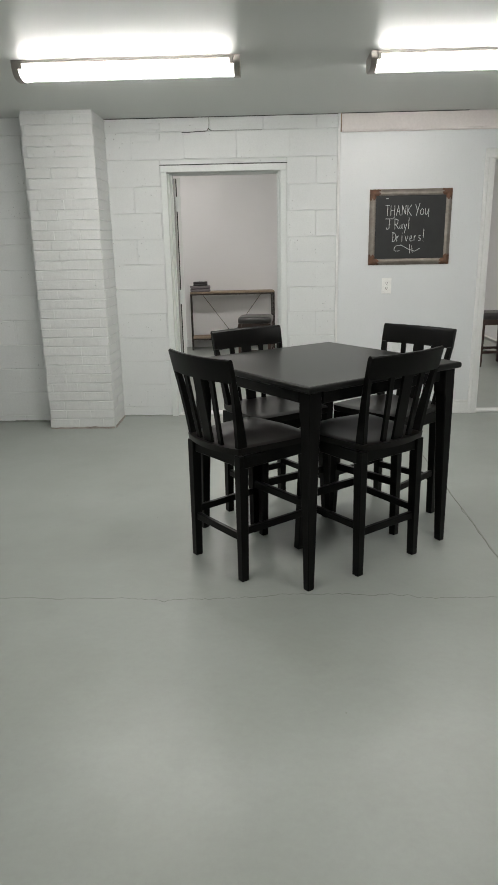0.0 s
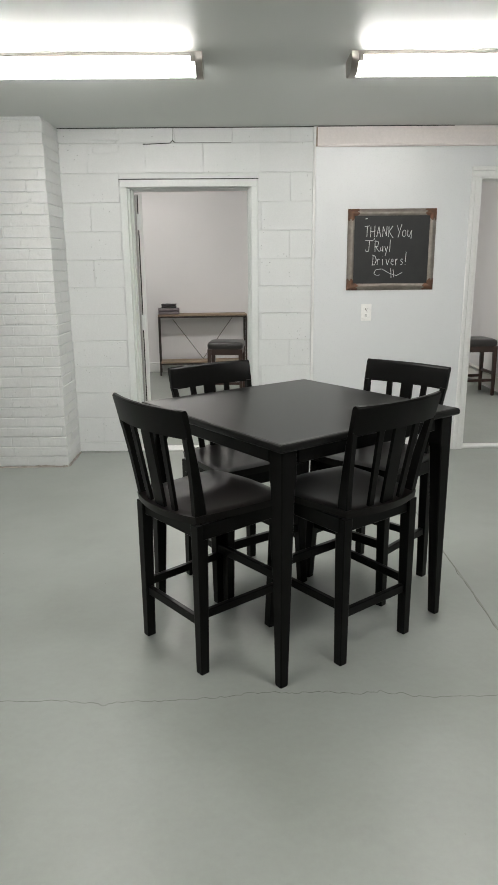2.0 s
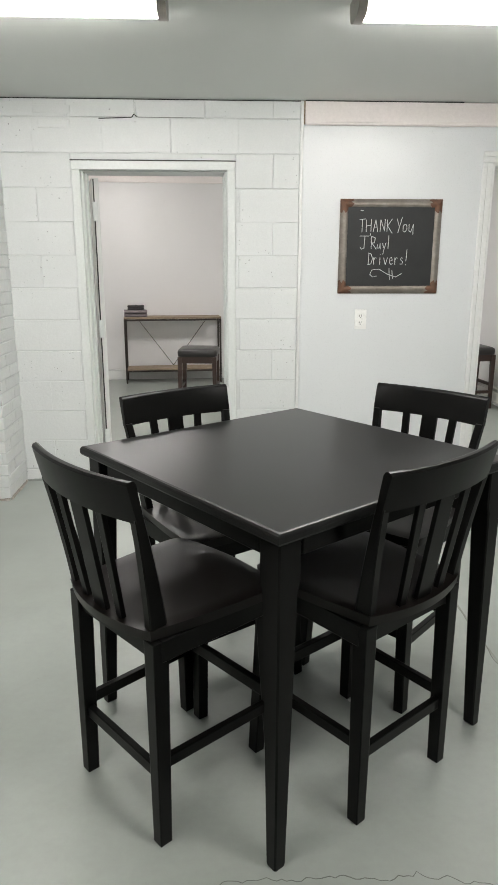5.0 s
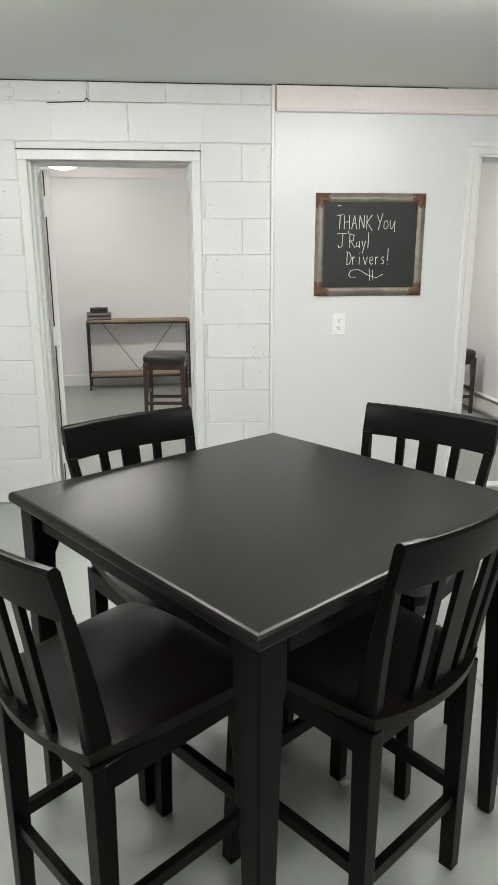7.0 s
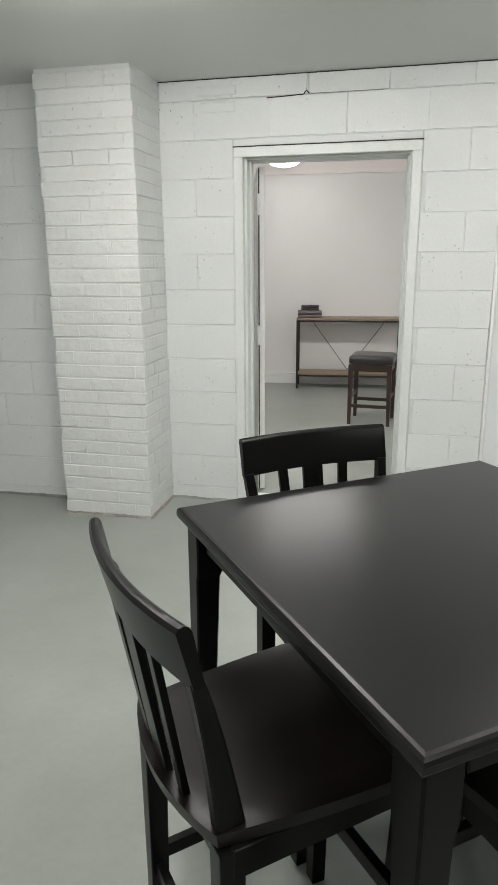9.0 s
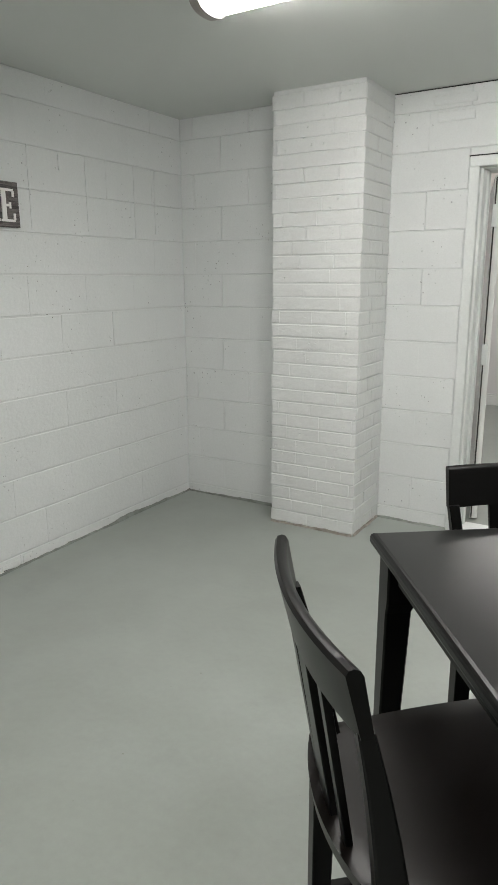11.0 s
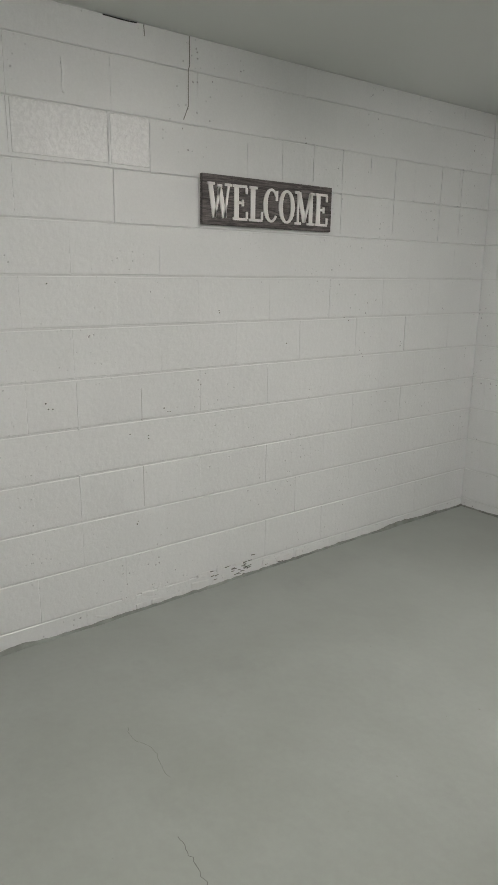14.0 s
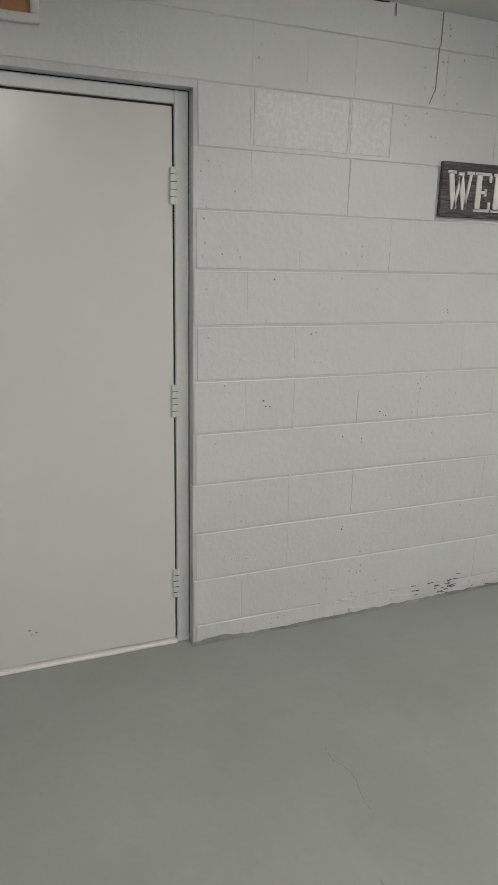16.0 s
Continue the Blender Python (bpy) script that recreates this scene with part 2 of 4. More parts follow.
def thing(name, label, category, group="", m=None):
    ob = new(name)
    if m is not None:
        ob.matrix_basis = m
    return tagged(ob, label, category, group)


def B():
    return bmesh.new()


# ---- plan ----
CEIL = 2.425
XL, XR, YF, YB = -2.505, 4.2, -3.2, 6.23       # main room
ROOM_Y, ROOM_X0, ROOM_X1, ROOM_Z = 10.55, -2.6, 3.12, 2.60

# ---- structure ----


def ground(x, y):
    """The slab dips slightly towards the steel door."""
    a, b = min(max((-1.0 - x) / 1.5, 0), 1), min(max((5.4 - y) / 2.2, 0), 1)
    return -0.026 * a * a * (3 - 2 * a) * b * b * (3 - 2 * b)


bm = B()
xs = [XL - 0.4 + (XR + 0.7 - XL) * i / 60 for i in range(61)]
ys = [YF - 0.3 + (14.8) * j / 100 for j in range(101)]
rows_ = [[bm.verts.new((x, y, ground(x, y))) for x in xs] for y in ys]
for ra, rb in zip(rows_, rows_[1:]):
    for i in range(60):
        bm.faces.new((ra[i], ra[i + 1], rb[i + 1], rb[i]))
box(bm, XL - 0.4, YF - 0.3, -0.2, XR + 0.3, 11.6, -0.1)
floor = structure("floor", bm, MAT["floor"], "grey-green painted concrete floor with hairline cracks", "floor")
structure("ceiling", box(B(), XL - 0.3, YF - 0.3, CEIL, XR + 0.3, YB + 0.02, CEIL + 0.1), MAT["ceiling"], "smooth semi-gloss off-white painted ceiling", "ceiling")
structure("ceiling_back_room", box(B(), ROOM_X0, YB + 0.2, ROOM_Z, ROOM_X1, 11.2, ROOM_Z + 0.1), MAT["room"], "white painted ceiling of the back room", "ceiling")

D1 = (-0.735, 0.281, 2.072)       # doorway in the block wall
D2 = (1.920, 2.78, 2.076)         # doorway in the drywall
LD = (1.925, 2.973, 2.07)         # steel door in the left wall

bm = B()
box(bm, -1.3, YB + 0.004, 0, D1[0], YB + 0.2, CEIL)
box(bm, D1[0], YB + 0.004, D1[2], D1[1], YB + 0.2, CEIL)
box(bm, D1[1], YB + 0.004, 0, 0.70, YB + 0.2, CEIL)
wall_back = structure("wall_back", bm, MAT["mortar"], "white painted concrete block wall with a doorway", "wall")
bm = B()
box(bm, 0.70, YB, 0, D2[0], YB + 0.2, CEIL)
box(bm, D2[0], YB, D2[2], D2[1], YB + 0.2, CEIL)
box(bm, D2[1], YB, 0, XR, YB + 0.2, CEIL)
structure("wall_back_plaster", bm, MAT["drywall"], "smooth pale grey painted drywall beside the block wall", "wall")
wall_recess = structure("wall_recess", box(B(), XL - 0.2, 6.074, 0, -1.5, 6.43, CEIL), MAT["mortar"], "white painted block wall in the corner recess", "wall")
bm = B()
box(bm, XL - 0.25, YF, -0.08, XL - 0.004, LD[0], CEIL)
box(bm, XL - 0.25, LD[0], LD[2], XL - 0.004, LD[1], CEIL)
box(bm, XL - 0.25, LD[1], -0.08, XL - 0.004, 6.08, CEIL)
wall_left = structure("wall_left", bm, MAT["mortar"], "white painted concrete block wall with shallow joints", "wall")
structure("wall_front", box(B(), XL - 0.25, YF - 0.2, 0, XR + 0.2, YF, CEIL), MAT["drywall"], "plain pale painted wall", "wall")
structure("wall_right", box(B(), XR, YF, 0, XR + 0.2, YB, CEIL), MAT["drywall"], "plain pale painted wall", "wall")

# back room
far = structure("wall_back_room_far", box(B(), -2.3, 0, 0, 3.6, 0.15, ROOM_Z + 0.05), MAT["room"], "plain off-white painted wall of the back room", "wall")
far.matrix_basis = pose(-0.6, 10.53, 0, 0, 0, 4)
structure("wall_back_room_right", box(B(), ROOM_X1, YB + 0.2, 0, ROOM_X1 + 0.15, 11.2, ROOM_Z + 0.05), MAT["room"], "plain off-white painted wall above the heater", "wall")
structure("wall_back_room_left", box(B(), ROOM_X0 - 0.15, YB + 0.2, 0, ROOM_X0, 11.2, ROOM_Z + 0.05), MAT["room"], "plain off-white painted wall", "wall")
bm = B()
box(bm, -2.3, -0.016, 0, 3.6, 0, 0.115, 0.003)
box(bm, -2.3, -0.012, 0.117, 3.6, 0, 0.135, 0.004)
ob = structure("baseboard", bm, MAT["trim"], "white moulded baseboard along the far wall", "baseboard")
ob.matrix_basis = far.matrix_basis
bm = B()
box(bm, -2.3, -0.018, 2.415, 3.6, 0, ROOM_Z, 0.003)
ob = structure("trim_far_wall", bm, MAT["pink"], "primed trim board along the top of the far wall", "trim")
ob.matrix_basis = far.matrix_basis

# drywall trims
bm = B()
box(bm, 0.715, YB - 0.018, 2.30, XR - 0.01, YB, CEIL - 0.004, 0.003)
box(bm, 0.715, YB - 0.026, 2.285, XR - 0.01, YB, 2.303, 0.005)
structure("trim_top_board", bm, MAT["pink"], "primed pinkish-white trim board under the ceiling", "trim")
structure("trim_board_end", box(B(), 0.706, YB - 0.012, 2.29, 0.715, YB, CEIL - 0.004), MAT["rustic"], "raw wood end of the trim board", "trim")
structure("trim_corner_strip", box(B(), 0.686, YB - 0.014, 0, 0.706, YB + 0.003, CEIL, 0.003), MAT["trim"], "narrow white strip where block meets drywall", "trim")
bm = B()
box(bm, 0.706, YB - 0.015, 0, 1.853, YB, 0.10, 0.003)
box(bm, 0.706, YB - 0.011, 0.10, 1.853, YB, 0.118, 0.004)
structure("baseboard_drywall", bm, MAT["trim"], "white baseboard along the drywall", "baseboard")


def casing(name, x0, x1, top, width, label):
    """Moulded casing round an opening, with lining and threshold."""
    ob = tagged(new(name), label, "door frame", kind="structure")
    for nm, b in (("side_casing", (x0 - width, 0, x0, top)), ("side_casing", (x1, 0, x1 + width, top)), ("head_casing", (x0 - width, top, x1 + width, top + width))):
        bm = B()
        box(bm, b[0], YB - 0.014, b[1], b[2], YB, b[3], 0.003)
        if nm == "side_casing":
            out = b[0] if b[0] < x0 else b[2] - 0.03
            box(bm, out, YB - 0.022, b[1], out + 0.03, YB - 0.012, b[3], 0.004)
        else:
            box(bm, b[0], YB - 0.022, b[3] - 0.03, b[2], YB - 0.012, b[3], 0.004)
        part(nm, bm, MAT["trim"], ob)
    for b in ((x0, 0, x0 + 0.015, top), (x1 - 0.015, 0, x1, top), (x0, top - 0.015, x1, top)):
        part("lining", box(B(), b[0], YB - 0.005, b[1], b[2], YB + 0.2, b[3]), MAT["trim"], ob)
    part("threshold", box(B(), x0 + 0.015, YB + 0.01, 0, x1 - 0.015, YB + 0.10, 0.02, 0.006), MAT["trim"], ob, "white painted threshold strip")
    return ob


casing("door_2_frame", D2[0], D2[1], D2[2], 0.067, "white moulded casing round an open doorway")

# steel frame in the block wall, with its door folded back into the room
fr = tagged(new("door_1_frame"), "pale grey painted steel door frame in the block wall", "door frame", kind="structure")
for nm, s, x in (("jamb", 1, D1[0]), ("jamb", -1, D1[1])):
    bm = B()
    box(bm, x, YB - 0.012, 0, x + s * 0.052, YB + 0.03, D1[2] - 0.052, 0.003)
    box(bm, x + s * 0.004, YB + 0.028, 0, x + s * 0.066, YB + 0.10, D1[2] - 0.05, 0.003)
    box(bm, x + s * 0.004, YB + 0.098, 0, x + s * 0.078, YB + 0.15, D1[2] - 0.06, 0.003)
    box(bm, x + s * 0.004, YB + 0.148, 0, x + s * 0.062, YB + 0.215, D1[2] - 0.05, 0.003)
    part(nm, bm, MAT["frame"], fr)
bm = B()
box(bm, D1[0], YB - 0.012, D1[2] - 0.052, D1[1], YB + 0.03, D1[2], 0.003)
box(bm, D1[0] + 0.05, YB + 0.028, D1[2] - 0.060, D1[1] - 0.05, YB + 0.10, D1[2] - 0.004, 0.003)
box(bm, D1[0] + 0.05, YB + 0.098, D1[2] - 0.062, D1[1] - 0.05, YB + 0.215, D1[2] - 0.004, 0.003)
part("head", bm, MAT["frame"], fr)
# solid dark strip: the shade of the gap above the head, as colour
part("gap", box(B(), D1[0] - 0.004, YB - 0.0135, D1[2], D1[1] + 0.004, YB + 0.002, D1[2] + 0.0045), MAT["dark"], fr, "dark strip standing in for the shaded gap above the frame")
part("sill", box(B(), D1[0] + 0.05, YB + 0.02, 0, D1[1] - 0.05, YB + 0.16, 0.012, 0.004), MAT["trim"], fr, "worn white painted sill")

door = tagged(new("door_1"), "pale painted door standing open into the back room", "door", kind="structure")
door.matrix_basis = pose(-0.655, YB + 0.235, 0, 0, 0, 14)
part("leaf", box(B(), 0.0, 0.0, 0.012, 0.044, 0.90, 2.0, 0.002), MAT["leaf"], door)
# dark strip on the hinge edge, coloured as the shade between leaf and jamb
part("edge_gap", box(B(), 0.006, -0.0145, 0.02, 0.013, -0.0005, 1.99), MAT["dark"], door, "dark strip standing in for the shaded gap along the hinge side")
for z in (0.25, 1.02, 1.79):
    part("hinge", box(B(), -0.002, -0.018, z - 0.06, 0.03, -0.001, z + 0.06, 0.002), MAT["frame"], door)

# steel door in the left wall
fr = tagged(new("door_3_frame"), "pale grey painted steel frame recessed in the block wall", "door frame", kind="structure")
xf = XL - 0.05
for y0, y1 in ((LD[0] + 0.004, LD[0] + 0.07), (LD[1] - 0.054, LD[1] - 0.004)):
    part("jamb", box(B(), xf - 0.10, y0, -0.05, xf, y1, LD[2] - 0.004, 0.003), MAT["frame"], fr)
part("head", box(B(), xf - 0.10, LD[0] + 0.07, LD[2] - 0.046, xf, LD[1] - 0.054, LD[2] - 0.004, 0.003), MAT["frame"], fr)
# near-black strips fill the slits round the frame to paint their shade
for y in (LD[0] + 0.0003, LD[1] - 0.0037):
    part("gap", box(B(), xf - 0.09, y, 0, xf - 0.006, y + 0.0034, LD[2] - 0.001), MAT["dark"], fr, "dark strip standing in for the shaded gap round the frame")
part("gap", box(B(), xf - 0.09, LD[0] + 0.009, LD[2] - 0.0038, xf - 0.006, LD[1] - 0.009, LD[2] - 0.0003), MAT["dark"], fr)
part("sill", box(B(), xf - 0.10, LD[0] + 0.07, -0.06, xf + 0.010, LD[1] - 0.054, -0.014, 0.005), MAT["trim"], fr, "scuffed white painted sill")
# added near-black slab, so that the gaps round the door look unlit
structure("wall_left_backing", box(B(), XL - 0.26, LD[0] - 0.1, 0, XL - 0.16, LD[1] + 0.1, LD[2] + 0.1), MAT["dark"], "added dark slab standing in for the unlit space behind the closed steel door", "wall")
door = tagged(new("door_3"), "closed pale grey painted steel door with scuffs", "door", kind="structure")
part("leaf", box(B(), xf - 0.052, LD[0] + 0.076, -0.009, xf - 0.008, LD[1] - 0.060, LD[2] - 0.053, 0.002), MAT["leaf"], door)
# dark strips inside the leaf gaps hold the shade there as colour
part("gap", box(B(), xf - 0.05, LD[0] + 0.076, LD[2] - 0.0526, xf - 0.011, LD[1] - 0.054, LD[2] - 0.0464), MAT["dark"], door, "dark strip standing in for the shaded gap above the leaf")
part("gap", box(B(), xf - 0.05, LD[1] - 0.0596, -0.005, xf - 0.011, LD[1] - 0.0544, LD[2] - 0.053), MAT["dark"], door, "dark strip standing in for the shaded gap along the hinge side")
for z in (0.24, 0.997, 1.763):
    h = part("hinge", box(B(), xf - 0.012, LD[1] - 0.072, z - 0.062, xf + 0.004, LD[1] - 0.046, z + 0.062, 0.004), MAT["frame"], door, "painted butt hinge")
    for k in range(4):
        part("hinge_joint", box(B(), xf + 0.0035, LD[1] - 0.071, z - 0.038 + k * 0.025, xf + 0.0052, LD[1] - 0.047, z - 0.036 + k * 0.025), MAT["dark"], h)
rnd = random.Random(4)
for k in range(4):
    y, z = rnd.uniform(2.2, 2.8), rnd.choice((0.1, 0.12, 0.42, 0.38, 0.14))+ rnd.uniform(-0.03, 0.03)
    part("scuff", box(B(), xf - 0.0085, y, z, xf - 0.0068, y + rnd.uniform(0.003, 0.012), z + rnd.uniform(0.002, 0.005)), MAT["joint"], door)

# ---- things ----


def ceiling_light(x, y):
    L, W, D = 1.235, 0.20, 0.085
    ob = thing("ceiling_light", "lit four-foot ceiling wrap light with brushed nickel end caps", "ceiling light", "ceiling lights", pose(x, y, CEIL))

    def ring(px, w, d, z0=-0.006, n=14):
        pts = []
        for i in range(n + 1):
            a = math.pi * i / n
            ca, sa = math.cos(a), math.sin(a)
            pts.append((px, -w / 2 * math.copysign(abs(ca) ** 0.7, ca), z0 - (d + z0) * abs(sa) ** 0.8))
        return pts
    part("diffuser", loft(B(), [ring(0.03, W - 0.012, D - 0.004), ring(L - 0.03, W - 0.012, D - 0.004)]), MAT["lamp"], ob, "glowing white curved diffuser", True)
    for a, b, c in ((0.0, 0.035, 1), (L - 0.035, L, -1)):
        part("end_cap", loft(B(), [ring(a, W + 0.004, D + 0.004, -0.001), ring(b, W + 0.004, D + 0.004, -0.001)]), MAT["nickel"], ob, "brushed nickel end cap", True)
        x0 = b if c > 0 else a - 0.022
        for s in (-1, 1):
            part("cap_lug", box(B(), x0, s * (W / 2 - 0.012), -0.045, x0 + 0.022, s * (W / 2 + 0.004), -0.001, 0.003), MAT["nickel"], ob)
    for s in (-1, 1):
        part("rail", box(B(), 0.03, s * (W / 2 - 0.006), -0.018, L - 0.03, s * (W / 2 + 0.003), -0.001, 0.002), MAT["nickel"], ob, "thin nickel rail against the ceiling")
    return ob


first = ceiling_light(-1.25, 4.55)
for x, y in ((0.685, 4.55), (-1.25, 2.4), (0.685, 2.4)):
    copy_thing(first, pose(x, y, CEIL))

# table
table = thing("counter_height_table", "square black-stained wooden counter-height table with tapered legs", "table", m=pose(0.376, 3.673, 0, 0, 0, 36.8))
S = 0.465


def square(r, z):
    return [(-r, -r, z), (r, -r, z), (r, r, z), (-r, r, z)]


bm = loft(B(), [square(S - 0.007, 0.875), square(S - 0.002, 0.878), square(S, 0.883), square(S, 0.893), square(S - 0.002, 0.899), square(S - 0.006, 0.903), square(S - 0.012, 0.9045)])
tt = part("tabletop", bm, MAT["top"], table, "satin black top with pale scuffs")
for x0, y0, x1, y1 in ((-0.36, -0.43, 0.36, -0.41), (-0.36, 0.41, 0.36, 0.43), (-0.43, -0.36, -0.41, 0.36), (0.41, -0.36, 0.43, 0.36)):
    part("apron", box(B(), x0, y0, 0.818, x1, y1, 0.875, 0.003), MAT["black"], table)
for sx in (-1, 1):
    for sy in (-1, 1):
        def ring(w, z, c=0.004):
            o, i = 0.446, 0.446 - w
            return [(sx * a, sy * b, z) for a, b in ((o - c, o), (o, o - c), (o, i + c), (o - c, i), (i + c, i), (i, i + c), (i, o - c), (i + c, o))]
        part("leg", loft(B(), [ring(0.032, 0.0), ring(0.036, 0.006), ring(0.060, 0.74), ring(0.068, 0.765), ring(0.068, 0.875)]), MAT["black"], table)

def chair_proto(m):
    ch = thing("counter_chair", "black-stained wooden counter chair with slatted back tucked under the table", "chair", "chairs round the table", m)
    for s in (-1, 1):
        part("leg", bar(B(), (s * 0.181, 0.026, 0), (s * 0.178, 0.030, 0.585), 0.034, 0.036, 0.042, 0.046), MAT["black"], ch)
        part("leg", bar(B(), (s * 0.208, 0.409, 0), (s * 0.186, 0.385, 0.585), 0.034, 0.036, 0.042, 0.044), MAT["black"], ch)
        part("apron", box(B(), s * 0.192 - 0.010, 0.03, 0.53, s * 0.192 + 0.010, 0.38, 0.588, 0.002), MAT["black"], ch)
        part("stretcher", bar(B(), (s * 0.180, 0.03, 0.235), (s * 0.191, 0.39, 0.235), 0.020, 0.032, side=(1, 0, 0)), MAT["black"], ch)
        # back post, leaning back and slightly out
        bm = B()
        rings = []
        for k in range(7):
            f = k / 6
            x, y, z = s * (0.174 + 0.033 * f), 0.036 - 0.048 * f - 0.016 * f * f, 0.60 + 0.315 * f
            w, d = 0.026, 0.052 - 0.028 * f
            rings.append([(x + w / 2 * i, y + d / 2 * j, z) for i, j in ((-1, -0.8), (-0.8, -1), (0.8, -1), (1, -0.8), (1, 0.8), (0.8, 1), (-0.8, 1), (-1, 0.8))])
        part("back_post", loft(bm, rings), MAT["black"], ch)
    part("apron", box(B(), -0.17, 0.019, 0.53, 0.17, 0.039, 0.588, 0.002), MAT["black"], ch)
    part("apron", box(B(), -0.18, 0.375, 0.53, 0.18, 0.395, 0.588, 0.002), MAT["black"], ch)
    part("stretcher", bar(B(), (-0.175, 0.028, 0.205), (0.175, 0.028, 0.205), 0.020, 0.034, side=(0, 1, 0)), MAT["black"], ch)
    part("stretcher", bar(B(), (-0.19, 0.395, 0.275), (0.19, 0.395, 0.275), 0.022, 0.038, side=(0, 1, 0)), MAT["black"], ch)
    # saddle seat with a bowed rear edge
    bm = B()
    n = 18
    tops, lows = [], []
    for j in range(n + 1):
        v = j / n
        half = 0.190 + 0.038 * math.sin(math.pi / 2 * v)
        if v > 0.9:
            half -= 0.02 * ((v - 0.9) / 0.1) ** 2
        ra, rb = [], []
        for i in range(n + 1):
            u = i / n * 2 - 1
            rear, front = 0.006 - 0.038 * (1 - u * u), 0.425 - 0.015 * u * u
            y, x = rear + (front - rear) * v, u * half
            edge = min(1.0, min(v, 1 - v, (1 - abs(u)) * 0.6) / 0.05)
            z = 0.618 + 0.004 * edge ** 0.5 - 0.012 * math.sin(math.pi * min(1, v * 1.1)) * (1 - u * u) + 0.004 * (1 - abs(u)) * v
            ra.append(bm.verts.new((x, y, z)))
            rb.append(bm.verts.new((x * 0.985, y * 0.985 + 0.004, 0.590)))
        tops.append(ra)
        lows.append(rb)
    for j in range(n):
        for i in range(n):
            bm.faces.new((tops[j][i], tops[j][i + 1], tops[j + 1][i + 1], tops[j + 1][i]))
            bm.faces.new((lows[j][i], lows[j + 1][i], lows[j + 1][i + 1], lows[j][i + 1]))
        for i in (0, n):
            bm.faces.new((tops[j][i], tops[j + 1][i], lows[j + 1][i], lows[j][i]))
            bm.faces.new((tops[i][j], tops[i][j + 1], lows[i][j + 1], lows[i][j]))
    part("seat", bm, MAT["seat"], ch, "espresso-stained saddle seat", True)
    # top rail, bowed
    rings = []
    for k in range(17):
        x = -0.221 + 0.442 * k / 16
        q = 1 - (x / 0.221) ** 2
        y, lift = -0.047 - 0.030 * q, -0.001 * q
        rings.append([(x, y + dy, z) for dy, z in ((0.011, 0.908), (0.029, 0.908), (0.012, 0.998 + lift), (0.007, 1.006 + lift), (0.000, 1.009 + lift),
                                                 (-0.008, 1.007 + lift), (-0.012, 1.000 + lift))])
    part("top_rail", loft(B(), rings), MAT["black"], ch, "", True)
    for x, w in ((-0.088, 0.027), (0.0, 0.060), (0.088, 0.027)):
        q = 1 - (x / 0.23) ** 2
        part("slat", bar(B(), (x * 0.90, 0.034 - 0.040 * q, 0.606), (x * 1.08, -0.028 - 0.030 * q, 0.92), w, 0.013, side=(1, 0, 0), bevel=0.002), MAT["black"], ch)
    return ch


chair = chair_proto(pose(-0.134, 3.279, 0, 0, 0, 40.2 - 90))
for x, y, a in ((0.678, 3.294, 127.4), (0.03, 4.113, -55.6), (0.905, 4.09, 224.6)):
    copy_thing(chair, pose(x, y, 0, 0, 0, a - 90))
tag_ = part("paper_label", box(B(), -0.009, 0.4065, 0.268, 0.012, 0.4075, 0.284), MAT["paper"], chair, "small white sticker on a stretcher")

# paper scrap under the table
bm = box(B(), -0.014, -0.009, 0.0, 0.014, 0.009, 0.0012)
bmesh.ops.transform(bm, matrix=pose(0, 0, 0, 0, 0, 25), verts=bm.verts)
scrap = tagged(part("paper_scrap", bm, MAT["paper"]), "tiny white paper scrap on the floor", "paper")
scrap.matrix_basis = pose(0.61, 3.714, 0.001)


def strokes(bm, lines, x, z, sx, sz, y, r):
    """Chalk strokes: each line a run of x,z steps in a unit cell."""
    for line in lines.split("/"):
        v = [float(a) for a in line.split()]
        pts = [Vector((x + sx * v[i], y, z + sz * v[i + 1])) for i in range(0, len(v), 2)]
        for a, b in zip(pts, pts[1:]):
            bar(bm, a, b, r * 2, 0.0012, side=(-(b - a).z, 0, (b - a).x), bevel=0)
    return bm


GLYPH = {
    "T": "0 1 1 1.05/.5 1 .45 0", "H": "0 1 0 0/.8 1.05 .8 0/0 .5 .8 .55", "A": "0 0 .4 1 .8 0/.15 .4 .7 .4", "N": "0 0 .05 1 .75 .1 .8 1.05",
    "K": "0 1 0 0/.8 1.05 .05 .5 .9 -.1", "Y": "0 1 .35 .5/.8 1.1 .2 -.05", "o": ".4 .6 .1 .45 .1 .1 .4 0 .7 .2 .65 .5 .4 .6",
    "u": ".1 .6 .1 .1 .4 0 .7 .5/.75 .6 .75 -.2", "D": ".2 1 .15 0/0 1 .6 .9 .9 .5 .6 .05 0 0", "r": ".1 .6 .15 0/.12 .35 .35 .6 .6 .55",
    "i": ".3 .6 .3 0/.3 .85 .33 .9", "v": "0 .6 .35 0 .7 .6", "e": ".1 .3 .6 .35 .5 .6 .2 .55 .1 .2 .4 0 .7 .1", "s": ".6 .55 .3 .6 .2 .4 .6 .25 .5 .05 .1 .05",
    "!": ".3 1.3 .2 .3/.2 .05 .22 0",
}
bd = thing("chalkboard", "framed black chalkboard with chalk writing, galvanised frame with rusty corners", "chalkboard")
bx0, bx1, bz0, bz1, bw = 0.952, 1.612, 1.268, 1.857, 0.058
part("slate", box(B(), bx0 + 0.03, YB - 0.016, bz0 + 0.03, bx1 - 0.03, YB - 0.002, bz1 - 0.03), MAT["slate"], bd)


